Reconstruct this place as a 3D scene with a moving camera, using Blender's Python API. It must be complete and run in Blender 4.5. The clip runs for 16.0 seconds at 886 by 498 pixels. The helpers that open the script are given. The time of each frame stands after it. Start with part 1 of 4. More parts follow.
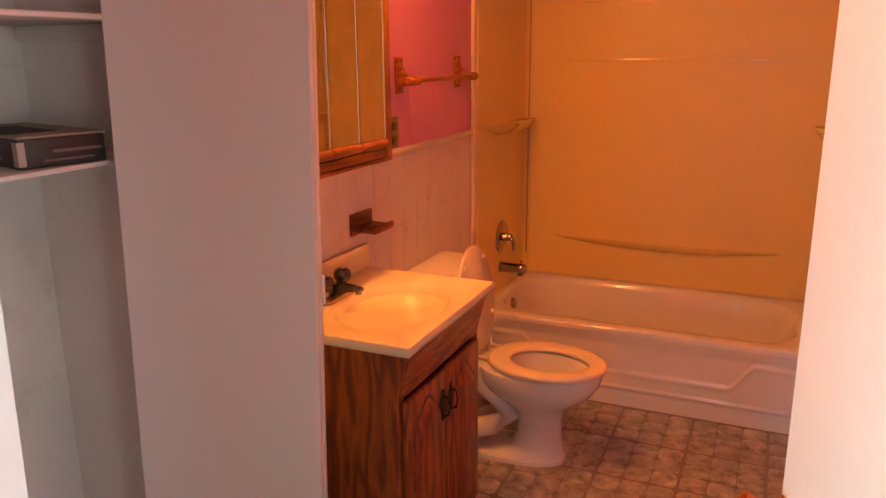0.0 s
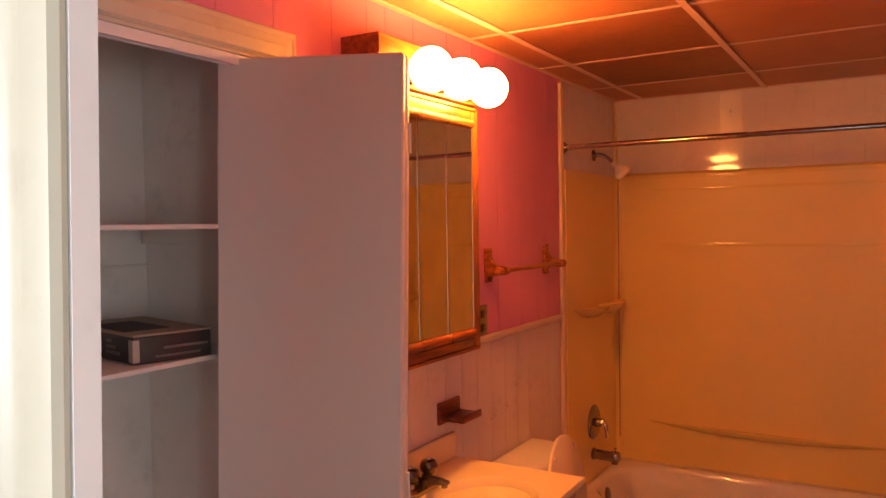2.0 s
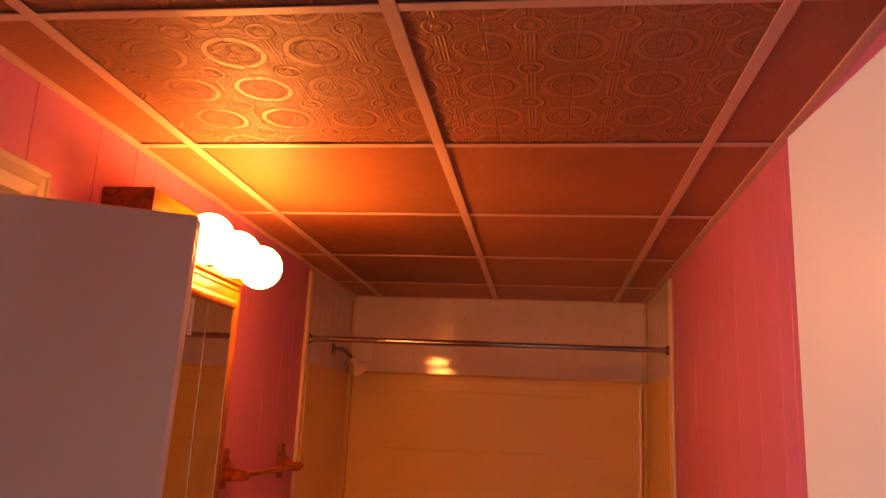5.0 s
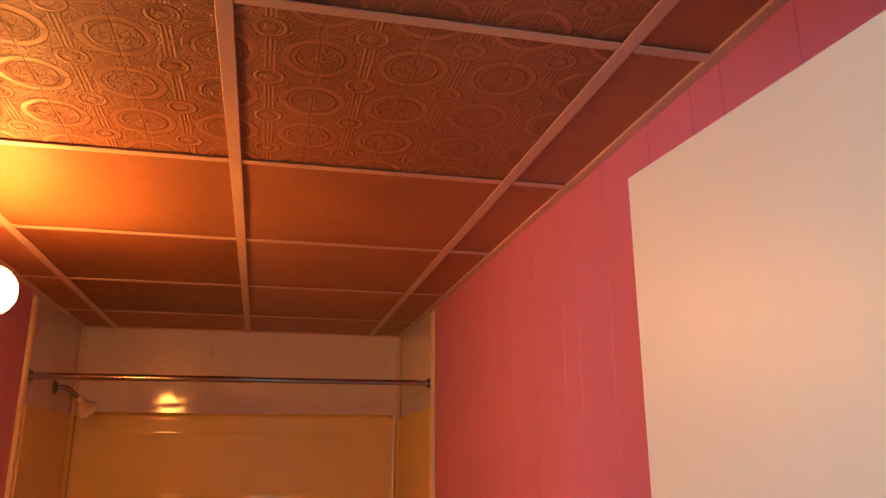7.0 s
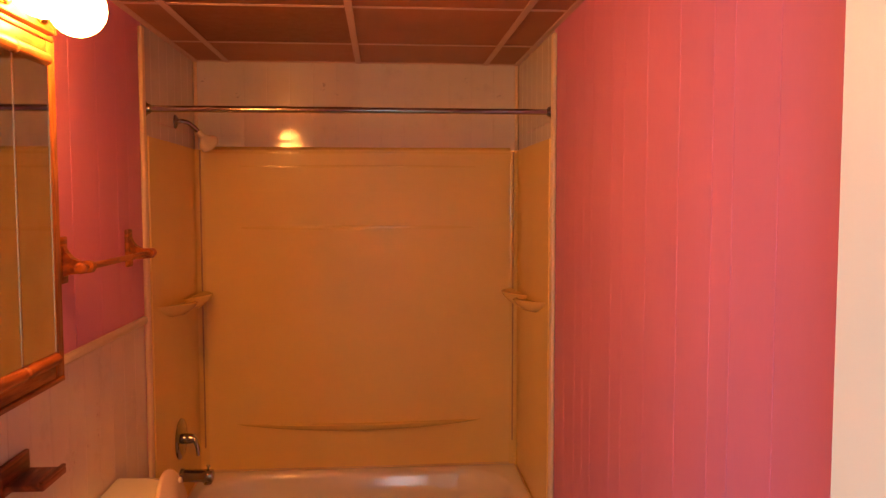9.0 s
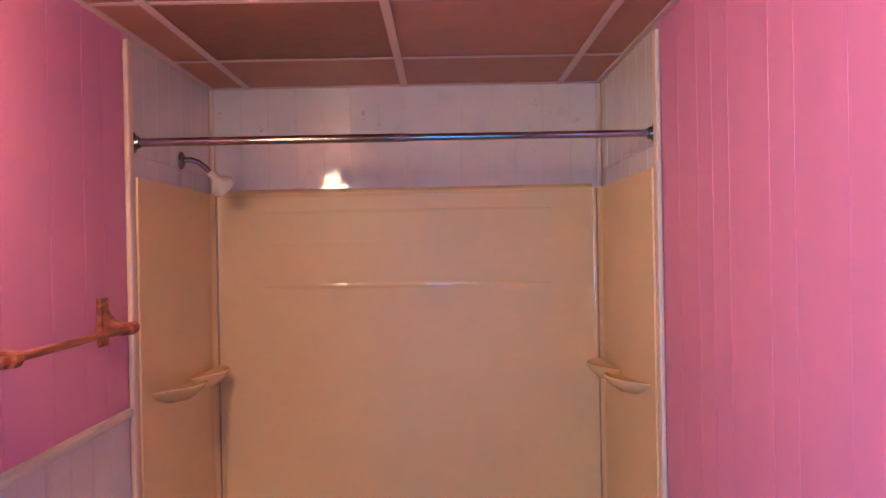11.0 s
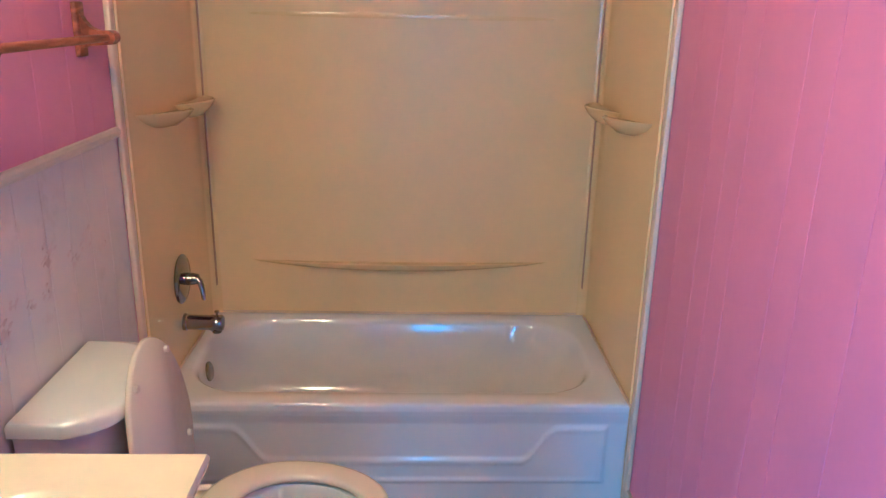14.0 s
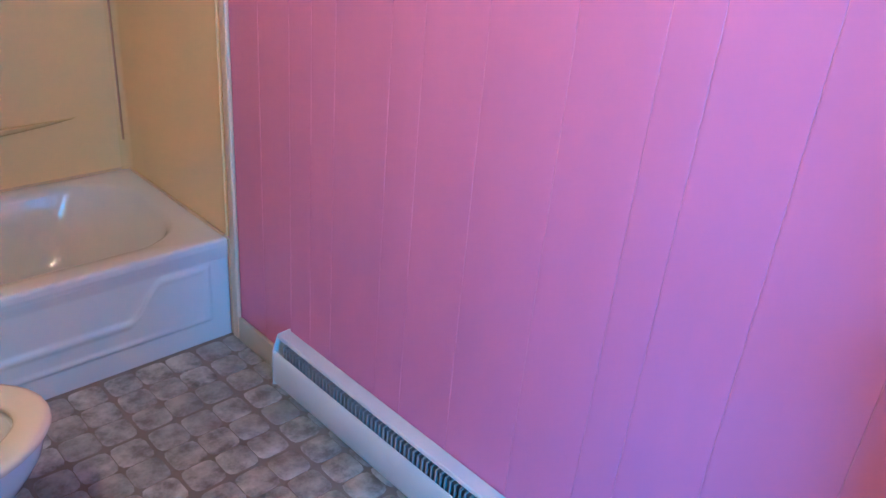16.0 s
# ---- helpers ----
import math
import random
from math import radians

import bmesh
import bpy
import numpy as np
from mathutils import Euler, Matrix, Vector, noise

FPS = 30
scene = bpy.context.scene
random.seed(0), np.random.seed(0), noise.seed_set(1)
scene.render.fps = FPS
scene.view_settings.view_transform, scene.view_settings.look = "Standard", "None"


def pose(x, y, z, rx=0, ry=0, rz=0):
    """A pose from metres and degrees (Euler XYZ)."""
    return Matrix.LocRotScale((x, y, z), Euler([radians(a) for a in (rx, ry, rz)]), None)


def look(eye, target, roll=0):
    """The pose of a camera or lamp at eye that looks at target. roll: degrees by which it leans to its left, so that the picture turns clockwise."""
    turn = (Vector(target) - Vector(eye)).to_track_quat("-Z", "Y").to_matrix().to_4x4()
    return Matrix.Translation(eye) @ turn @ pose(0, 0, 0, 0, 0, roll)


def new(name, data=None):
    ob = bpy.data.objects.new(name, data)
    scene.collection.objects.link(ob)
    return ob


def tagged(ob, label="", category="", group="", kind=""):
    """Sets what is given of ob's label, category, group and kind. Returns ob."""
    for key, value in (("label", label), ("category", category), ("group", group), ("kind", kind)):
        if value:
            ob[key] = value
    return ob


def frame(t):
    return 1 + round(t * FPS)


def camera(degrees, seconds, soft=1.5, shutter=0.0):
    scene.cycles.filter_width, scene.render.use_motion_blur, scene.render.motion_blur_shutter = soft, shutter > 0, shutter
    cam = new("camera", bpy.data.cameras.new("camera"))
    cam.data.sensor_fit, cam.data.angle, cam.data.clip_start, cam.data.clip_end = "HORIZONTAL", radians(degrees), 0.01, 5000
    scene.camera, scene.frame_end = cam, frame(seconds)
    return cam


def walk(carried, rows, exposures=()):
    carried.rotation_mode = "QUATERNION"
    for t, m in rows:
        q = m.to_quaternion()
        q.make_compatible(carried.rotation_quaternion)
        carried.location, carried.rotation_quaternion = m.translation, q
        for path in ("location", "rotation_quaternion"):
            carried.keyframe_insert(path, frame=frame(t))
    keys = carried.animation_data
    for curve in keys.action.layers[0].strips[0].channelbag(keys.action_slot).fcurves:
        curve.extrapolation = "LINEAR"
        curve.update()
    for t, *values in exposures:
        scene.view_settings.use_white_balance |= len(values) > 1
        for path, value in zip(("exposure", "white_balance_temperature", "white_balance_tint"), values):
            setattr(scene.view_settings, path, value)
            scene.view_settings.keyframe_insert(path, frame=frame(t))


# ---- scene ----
cam = camera(60.5, 16.0)
PATH = [
    (0, (1.283, -3.262, 1.582), (0.5, -1.491, 1.083), -0.4),
    (0.5, (1.307, -3.253, 1.582), (0.33, -1.585, 1.069), -0.1),
    (1, (1.324, -3.269, 1.595), (0.283, -1.619, 1.154), -0.3),
    (1.5, (1.312, -3.276, 1.632), (0.28, -1.581, 1.382), -0.8),
    (2, (1.31, -3.28, 1.653), (0.289, -1.561, 1.594), -0.9),
    (2.5, (1.306, -3.29, 1.662), (0.297, -1.568, 1.789), 0.0),
    (3, (1.298, -3.291, 1.665), (0.32, -1.569, 1.947), 0.4),
    (3.5, (1.292, -3.298, 1.667), (0.332, -1.589, 2.064), 1.2),
    (4, (1.248, -3.28, 1.671), (0.375, -1.54, 2.131), 2.2),
    (4.5, (1.101, -3.224, 1.679), (0.517, -1.371, 2.152), 1.8),
    (5, (1.012, -3.17, 1.687), (0.746, -1.237, 2.127), 2.7),
    (5.2, (1.006, -3.144, 1.686), (0.821, -1.202, 2.127), 3.3),
    (7.3, (0.839, -3.056, 1.698), (1.314, -1.191, 2.241), -0.2),
    (7.5, (0.844, -3.042, 1.692), (1.327, -1.139, 2.074), 0.7),
    (8, (0.843, -3.034, 1.669), (1.282, -1.086, 1.765), 1.4),
    (8.5, (0.842, -3.02, 1.665), (1.143, -1.043, 1.603), 0.0),
    (8.7, (0.862, -2.981, 1.665), (1.098, -0.999, 1.539), 0.0),
    (10.8, (0.894, -2.225, 1.683), (0.898, -0.226, 1.632), -0.8),
    (11, (0.897, -2.203, 1.688), (0.901, -0.203, 1.68), -1.1),
    (11.5, (0.886, -2.192, 1.696), (0.891, -0.193, 1.745), -1.2),
    (12, (0.916, -2.243, 1.674), (0.908, -0.244, 1.627), 0.0),
    (12.5, (0.912, -2.246, 1.632), (0.895, -0.265, 1.359), 1.7),
    (13, (0.857, -2.167, 1.638), (0.856, -0.21, 1.227), 1.6),
    (13.5, (0.851, -2.154, 1.613), (0.874, -0.223, 1.093), 0.9),
    (14, (0.822, -2.143, 1.577), (0.894, -0.239, 0.969), 1.3),
    (14.5, (0.738, -2.126, 1.538), (1.107, -0.266, 0.903), -0.0),
    (15, (0.597, -2.05, 1.492), (1.371, -0.331, 0.824), 0.9),
    (15.5, (0.541, -2.069, 1.454), (1.554, -0.504, 0.729), 3.3),
    (16, (0.409, -2.041, 1.493), (1.701, -0.796, 0.61), 5.2),
]


# exposure and white balance of the carried camera
EXPOSURES = [
    (0.0, 0.82, 7400, 15), (1.0, 0.85, 7500, 18), (2.0, 0.45, 7500, 18), (3.0, 0.0, 7500, 18), (4.0, 0.0, 7800, 20), (5.0, -0.15, 9000, 42), (7.5, 0.0, 6900, 0), (8.0, 0.2, 7000, 0),
    (8.7, 0.35, 7000, 0), (10.8, 1.0, 2950, -12), (11.5, 1.05, 2870, -18), (12.5, 1.0, 2950, -10), (13.0, 1.22, 2700, -27), (13.5, 1.3, 2540, -29), (14.0, 1.28, 2480, -30), (16.0, 1.15, 2420, -25),
]
walk(cam, [(t, look(eye, target, roll)) for t, eye, target, roll in PATH], EXPOSURES)

# ---------------------------------------------------------------- light
BULB = (1.0, 0.35, 0.08)
BULB_POWER = 85.0
# unseen windows; the first and the side one are added to brighten the bathroom
WINDOWS = ((-1.4, 0.3), (0.72, 1.10))
WINDOW_POWER = (125.0, 4.0)
SIDE_WINDOW, SIDE_POWER = (-5.1, -3.7), 48.0

world = bpy.data.worlds.new("world")
scene.world = world
world.use_nodes = True
wn = world.node_tree.nodes
sky = wn.new("ShaderNodeTexSky")
sky.sky_type, sky.sun_disc = "NISHITA", False
sky.sun_elevation, sky.sun_rotation = radians(38), radians(20)
world.node_tree.links.new(sky.outputs[0], wn["Background"].inputs[0])
wn["Background"].inputs[1].default_value = 0.1

sun_data = bpy.data.lights.new("sun", "SUN")
sun_data.energy, sun_data.angle, sun_data.color = 2.0, radians(0.5), (1.0, 0.94, 0.86)
sun = new("sun", sun_data)
sun.matrix_world = look((0, 6, 8), (0, 0, 0))

def daylight(at, to, width, power):
    day = bpy.data.lights.new("window_daylight", "AREA")
    day.shape, day.size, day.size_y = "RECTANGLE", width, 1.2
    day.energy, day.color = power, (0.74, 0.85, 1.0)
    new("window_daylight", day).matrix_world = look(at, to)


for (w0, w1), power in zip(WINDOWS, WINDOW_POWER):
    daylight(((w0 + w1) / 2, -5.63, 1.50), ((w0 + w1) / 2, 0, 1.50), w1 - w0 - 0.1, power)
side_y = sum(SIDE_WINDOW) / 2
daylight((4.23, side_y, 1.50), (0, side_y, 1.50), SIDE_WINDOW[1] - SIDE_WINDOW[0] - 0.1, SIDE_POWER)


# ---------------------------------------------------------------- materials
def mix_rgb(nt, fac, a, b, mode="MIX"):
    n = nt.nodes.new("ShaderNodeMix")
    n.data_type, n.blend_type = "RGBA", mode
    for sock, v in ((0, fac), (6, a), (7, b)):
        if hasattr(v, "is_linked"):
            nt.links.new(v, n.inputs[sock])
        elif sock == 0:
            n.inputs[sock].default_value = v
        else:
            n.inputs[sock].default_value = (*v, 1)
    return n.outputs[2]


def calc(nt, op, a, b=0.0, c=0.0):
    n = nt.nodes.new("ShaderNodeMath")
    n.operation = op
    for i, v in enumerate((a, b, c)):
        if hasattr(v, "is_linked"):
            nt.links.new(v, n.inputs[i])
        else:
            n.inputs[i].default_value = v
    return n.outputs[0]


def noise_at(nt, scale, detail=4.0, rough=0.55, stretch=(1, 1, 1), offset=None):
    tc = nt.nodes.new("ShaderNodeTexCoord")
    mp = nt.nodes.new("ShaderNodeMapping")
    mp.inputs["Scale"].default_value = stretch
    nt.links.new(tc.outputs["Object"], mp.inputs[0])
    if offset is not None:
        add = nt.nodes.new("ShaderNodeVectorMath")
        add.operation = "ADD"
        nt.links.new(mp.outputs[0], add.inputs[0])
        nt.links.new(offset, add.inputs[1])
        vec = add.outputs[0]
    else:
        vec = mp.outputs[0]
    n = nt.nodes.new("ShaderNodeTexNoise")
    n.inputs["Scale"].default_value, n.inputs["Detail"].default_value, n.inputs["Roughness"].default_value = scale, detail, rough
    nt.links.new(vec, n.inputs["Vector"])
    return n.outputs["Fac"]


def span(nt, v, lo, hi, a=0.0, b=1.0):
    n = nt.nodes.new("ShaderNodeMapRange")
    n.inputs["From Min"].default_value, n.inputs["From Max"].default_value = lo, hi
    n.inputs["To Min"].default_value, n.inputs["To Max"].default_value = a, b
    nt.links.new(v, n.inputs["Value"])
    return n.outputs[0]


def base_material(name, rough=0.5, metal=0.0, coat=0.0):
    m = bpy.data.materials.new(name)
    m.use_nodes = True
    b = m.node_tree.nodes["Principled BSDF"]
    b.inputs["Roughness"].default_value, b.inputs["Metallic"].default_value = rough, metal
    b.inputs["Coat Weight"].default_value = coat
    b.inputs["Coat Roughness"].default_value = 0.06
    return m, m.node_tree, b


def bumped(nt, b, height, strength, distance):
    n = nt.nodes.new("ShaderNodeBump")
    n.inputs["Strength"].default_value, n.inputs["Distance"].default_value = strength, distance
    nt.links.new(height, n.inputs["Height"])
    nt.links.new(n.outputs[0], b.inputs["Normal"])


def surface(name, colour, rough=0.5, metal=0.0, vary=0.12, big=2.5, fine=60.0, bump=0.15, depth=0.001, coat=0.0, stretch=(1, 1, 1), dirt=None, dirt_amount=0.3):
    """Paint, plastic, enamel and the like: broad mottling, fine grain, and stains where dirt gives their colour."""
    m, nt, b = base_material(name, rough, metal, coat)
    lo = tuple(c * (1 - vary) for c in colour)
    hi = tuple(min(1, c * (1 + vary * 0.6)) for c in colour)
    broad, grain = noise_at(nt, big, 5, 0.6, stretch), noise_at(nt, fine, 3, 0.6, stretch)
    col = mix_rgb(nt, span(nt, broad, 0.3, 0.7), lo, hi)
    col = mix_rgb(nt, span(nt, grain, 0.35, 0.75, 0, vary * 0.8), col, lo)
    if dirt:
        spots = noise_at(nt, big * 3.1, 6, 0.7)
        col = mix_rgb(nt, span(nt, spots, 0.56, 0.72, 0, dirt_amount), col, dirt)
    nt.links.new(col, b.inputs["Base Color"])
    nt.links.new(span(nt, grain, 0.3, 0.7, max(0.03, rough - 0.04), min(1, rough + 0.04)), b.inputs["Roughness"])
    bumped(nt, b, grain, bump, depth)
    return m


def wood(name, light, dark, axis=2, rough=0.42, ring=9.0):
    m, nt, b = base_material(name, rough, 0.0, 0.25)
    st = [3.2, 3.2, 3.2]
    st[axis] = 0.42
    figure = noise_at(nt, ring * 0.35, 3, 0.5, st)
    waves = calc(nt, "FRACT", calc(nt, "MULTIPLY", figure, 9.0))
    waves = calc(nt, "ABSOLUTE", calc(nt, "SUBTRACT", waves, 0.5))
    pores = noise_at(nt, 60, 4, 0.7, [s if i != axis else 0.35 for i, s in enumerate((4.0, 4.0, 4.0))])
    col = mix_rgb(nt, span(nt, waves, 0.05, 0.5), dark, light)
    col = mix_rgb(nt, span(nt, pores, 0.5, 0.75, 0, 0.55), col, tuple(c * 0.5 for c in dark))
    nt.links.new(col, b.inputs["Base Color"])
    nt.links.new(span(nt, pores, 0.3, 0.7, rough - 0.08, rough + 0.12), b.inputs["Roughness"])
    bumped(nt, b, pores, 0.25, 0.0006)
    return m


PINK = surface("pink_paint", (0.60, 0.205, 0.40), 0.42, vary=0.08, big=1.7, fine=120, bump=0.2, depth=0.0006, stretch=(1, 1, 0.25))
# the wall pink made lighter, to offset shade down in the plank grooves
PINK_GROOVE = surface("lightened_groove_pink", (0.70, 0.32, 0.48), 0.5, vary=0.1)
CASING = surface("beige_casing_paint", (0.44, 0.41, 0.32), 0.4, vary=0.1, big=3, dirt=(0.30, 0.25, 0.18), dirt_amount=0.25)
CREAM = surface("cream_trim_paint", (0.60, 0.56, 0.44), 0.38, vary=0.1, big=3, dirt=(0.35, 0.28, 0.2), dirt_amount=0.25)
WHITE_TRIM = surface("white_trim_paint", (0.78, 0.77, 0.76), 0.4, vary=0.06, dirt=(0.4, 0.36, 0.3), dirt_amount=0.18)
DOOR_WHITE = surface("white_door_paint", (0.74, 0.72, 0.69), 0.42, vary=0.05, big=1.2, fine=90, bump=0.12, stretch=(1, 1, 0.3))
ENTRY_WHITE = surface("ivory_door_paint", (0.76, 0.72, 0.64), 0.42, vary=0.05, big=1.2, fine=90, bump=0.12, stretch=(1, 1, 0.3))
CLOSET = surface("closet_paint", (0.78, 0.74, 0.68), 0.6, vary=0.1, big=2, dirt=(0.35, 0.3, 0.25), dirt_amount=0.3)
SURROUND = surface("almond_acrylic", (0.78, 0.60, 0.235), 0.12, vary=0.05, big=1.3, fine=14, bump=0.05, depth=0.002, coat=0.1)
SURROUND_SATIN = surface("satin_almond_acrylic", (0.78, 0.60, 0.235), 0.36, vary=0.05, big=1.3, fine=14, bump=0.05, depth=0.002)
ALMOND_TRIM = surface("almond_trim", (0.74, 0.60, 0.40), 0.36, vary=0.08)
TUB_WHITE = surface("white_enamel", (0.74, 0.73, 0.74), 0.09, vary=0.04, fine=20, bump=0.02, coat=0.3)
CHINA = surface("white_china", (0.76, 0.75, 0.74), 0.1, vary=0.03, fine=20, bump=0.02, coat=0.5)
SEAT = surface("bone_seat_plastic", (0.76, 0.68, 0.52), 0.18, vary=0.05, fine=40, bump=0.04)
MARBLE = surface("cultured_marble", (0.80, 0.70, 0.46), 0.16, vary=0.07, big=6, fine=30, bump=0.03, coat=0.4)
CHROME = surface("chrome", (0.62, 0.61, 0.62), 0.16, 1.0, vary=0.15, fine=80, bump=0.03)
STEEL = surface("dulled_steel", (0.36, 0.34, 0.345), 0.15, 1.0, vary=0.2, fine=80, bump=0.03)
DARK_CHROME = surface("tarnished_chrome", (0.30, 0.27, 0.25), 0.22, 1.0, vary=0.3, fine=80, bump=0.05)
KNOB_DARK = surface("smoked_acrylic", (0.035, 0.018, 0.012), 0.12, vary=0.3, fine=40, coat=0.6)
BRONZE = surface("antique_bronze", (0.05, 0.035, 0.025), 0.4, 0.8, vary=0.3)
BRASS = surface("brass", (0.75, 0.48, 0.16), 0.2, 1.0, vary=0.15)
OAK_V = wood("stained_oak_upright", (0.36, 0.096, 0.020), (0.15, 0.034, 0.008), 2)
OAK_H = wood("stained_oak_lengthwise", (0.37, 0.100, 0.021), (0.16, 0.037, 0.009), 1)
OAK_LIGHT_V = wood("golden_oak_upright", (0.38, 0.14, 0.038), (0.21, 0.068, 0.018), 2)
OAK_LIGHT_H = wood("golden_oak_lengthwise", (0.38, 0.14, 0.038), (0.21, 0.068, 0.018), 1)
MAHOGANY = wood("dark_red_wood", (0.24, 0.055, 0.024), (0.10, 0.020, 0.010), 1)
GRID_PAINT = surface("ceiling_grid_paint", (0.62, 0.44, 0.36), 0.4, vary=0.08)
HEATER_WHITE = surface("heater_enamel", (0.76, 0.75, 0.75), 0.35, vary=0.05, dirt=(0.4, 0.35, 0.3), dirt_amount=0.15)
FIN = surface("heater_fin_aluminium", (0.36, 0.36, 0.37), 0.45, 0.0, vary=0.2)
# near-black colour that stands in for shade inside hollows
DARK = surface("recess_shade", (0.03, 0.03, 0.03), 0.7, vary=0.3)
GROUT = surface("vinyl_grout", (0.225, 0.200, 0.180), 0.5, vary=0.25, big=5)
HALL = surface("hall_wall_paint", (0.52, 0.49, 0.43), 0.6, vary=0.06)
HALL_FLOOR = surface("hall_carpet", (0.28, 0.23, 0.18), 0.9, vary=0.2, fine=200, bump=0.5)
CARD = surface("brown_cardboard", (0.32, 0.26, 0.19), 0.7, vary=0.12)
CARD_DARK = surface("dark_printed_card", (0.035, 0.035, 0.03), 0.4, vary=0.3)
PAPER = surface("pale_label_paper", (0.44, 0.37, 0.31), 0.6, vary=0.08)
GREY_PRINT = surface("grey_print", (0.14, 0.135, 0.13), 0.5, vary=0.3)
CAULK = surface("yellowed_caulk", (0.66, 0.52, 0.30), 0.5, vary=0.2, fine=50)
SEAM = surface("brown_seam", (0.42, 0.26, 0.13), 0.6, vary=0.3)
BRIGHT_EDGE = surface("bevelled_mirror_edge", (0.85, 0.84, 0.80), 0.12, 1.0, vary=0.05)
# water coloured dark grey to carry the shade inside the bowl
WATER, wnt, wb = base_material("shaded_toilet_water", 0.03)
wb.inputs["Base Color"].default_value = (0.13, 0.13, 0.14, 1)

MIRROR, mnt, mb = base_material("aged_mirror", 0.04, 1.0)
mnt.links.new(mix_rgb(mnt, span(mnt, noise_at(mnt, 9, 5), 0.35, 0.7), (0.74, 0.70, 0.60), (0.66, 0.60, 0.48)), mb.inputs["Base Color"])

GLOBE = bpy.data.materials.new("lit_globe")
GLOBE.use_nodes = True
gb = GLOBE.node_tree.nodes["Principled BSDF"]
gb.inputs["Base Color"].default_value = (0.9, 0.88, 0.84, 1)
gb.inputs["Emission Color"].default_value = (*BULB, 1)
gb.inputs["Emission Strength"].default_value = BULB_POWER


def tileboard(name):
    """White hardboard with faint printed flower sprays worn to smudges."""
    m, nt, b = base_material(name, 0.22, 0, 0.2)
    spray = noise_at(nt, 7.5, 2, 0.5)
    petals = noise_at(nt, 32, 4, 0.6)
    mask = calc(nt, "MULTIPLY", span(nt, spray, 0.53, 0.66), span(nt, petals, 0.46, 0.60))
    broad = noise_at(nt, 2.2, 4, 0.6)
    col = mix_rgb(nt, span(nt, broad, 0.3, 0.7), (0.66, 0.62, 0.60), (0.74, 0.71, 0.69))
    col = mix_rgb(nt, calc(nt, "MULTIPLY", mask, 0.14), col, (0.30, 0.23, 0.22))
    nt.links.new(col, b.inputs["Base Color"])
    bumped(nt, b, broad, 0.1, 0.004)
    return m


TILEBOARD = tileboard("flowered_tileboard")
TILEBOARD_PLAIN = surface("white_tileboard", (0.72, 0.69, 0.67), 0.08, vary=0.06, big=3, fine=18, bump=0.03, depth=0.001, coat=0.3, dirt=(0.34, 0.30, 0.32), dirt_amount=0.22)


def vinyl_tile():
    m, nt, b = base_material("marbled_vinyl_tile", 0.34, 0, 0.1)
    info = nt.nodes.new("ShaderNodeObjectInfo")
    island = nt.nodes.new("ShaderNodeNewGeometry")
    comb = nt.nodes.new("ShaderNodeCombineXYZ")
    nt.links.new(calc(nt, "MULTIPLY", info.outputs["Random"], 37.0), comb.inputs[0])
    nt.links.new(calc(nt, "MULTIPLY", info.outputs["Random"], 19.0), comb.inputs[1])
    cloud = noise_at(nt, 14, 5, 0.65, (1, 1, 1), comb.outputs[0])
    vein = noise_at(nt, 40, 4, 0.7, (1, 1, 1), comb.outputs[0])
    col = mix_rgb(nt, span(nt, cloud, 0.36, 0.66), (0.14, 0.135, 0.125), (0.64, 0.62, 0.58))
    tone = calc(nt, "FRACT", calc(nt, "ADD", info.outputs["Random"], island.outputs["Random Per Island"]))
    col = mix_rgb(nt, span(nt, tone, 0.0, 1.0, 0.0, 0.65), col, (0.27, 0.26, 0.245))
    col = mix_rgb(nt, span(nt, vein, 0.55, 0.7, 0, 0.3), col, (0.5, 0.48, 0.44))
    nt.links.new(col, b.inputs["Base Color"])
    bumped(nt, b, vein, 0.15, 0.0008)
    return m


VINYL = vinyl_tile()


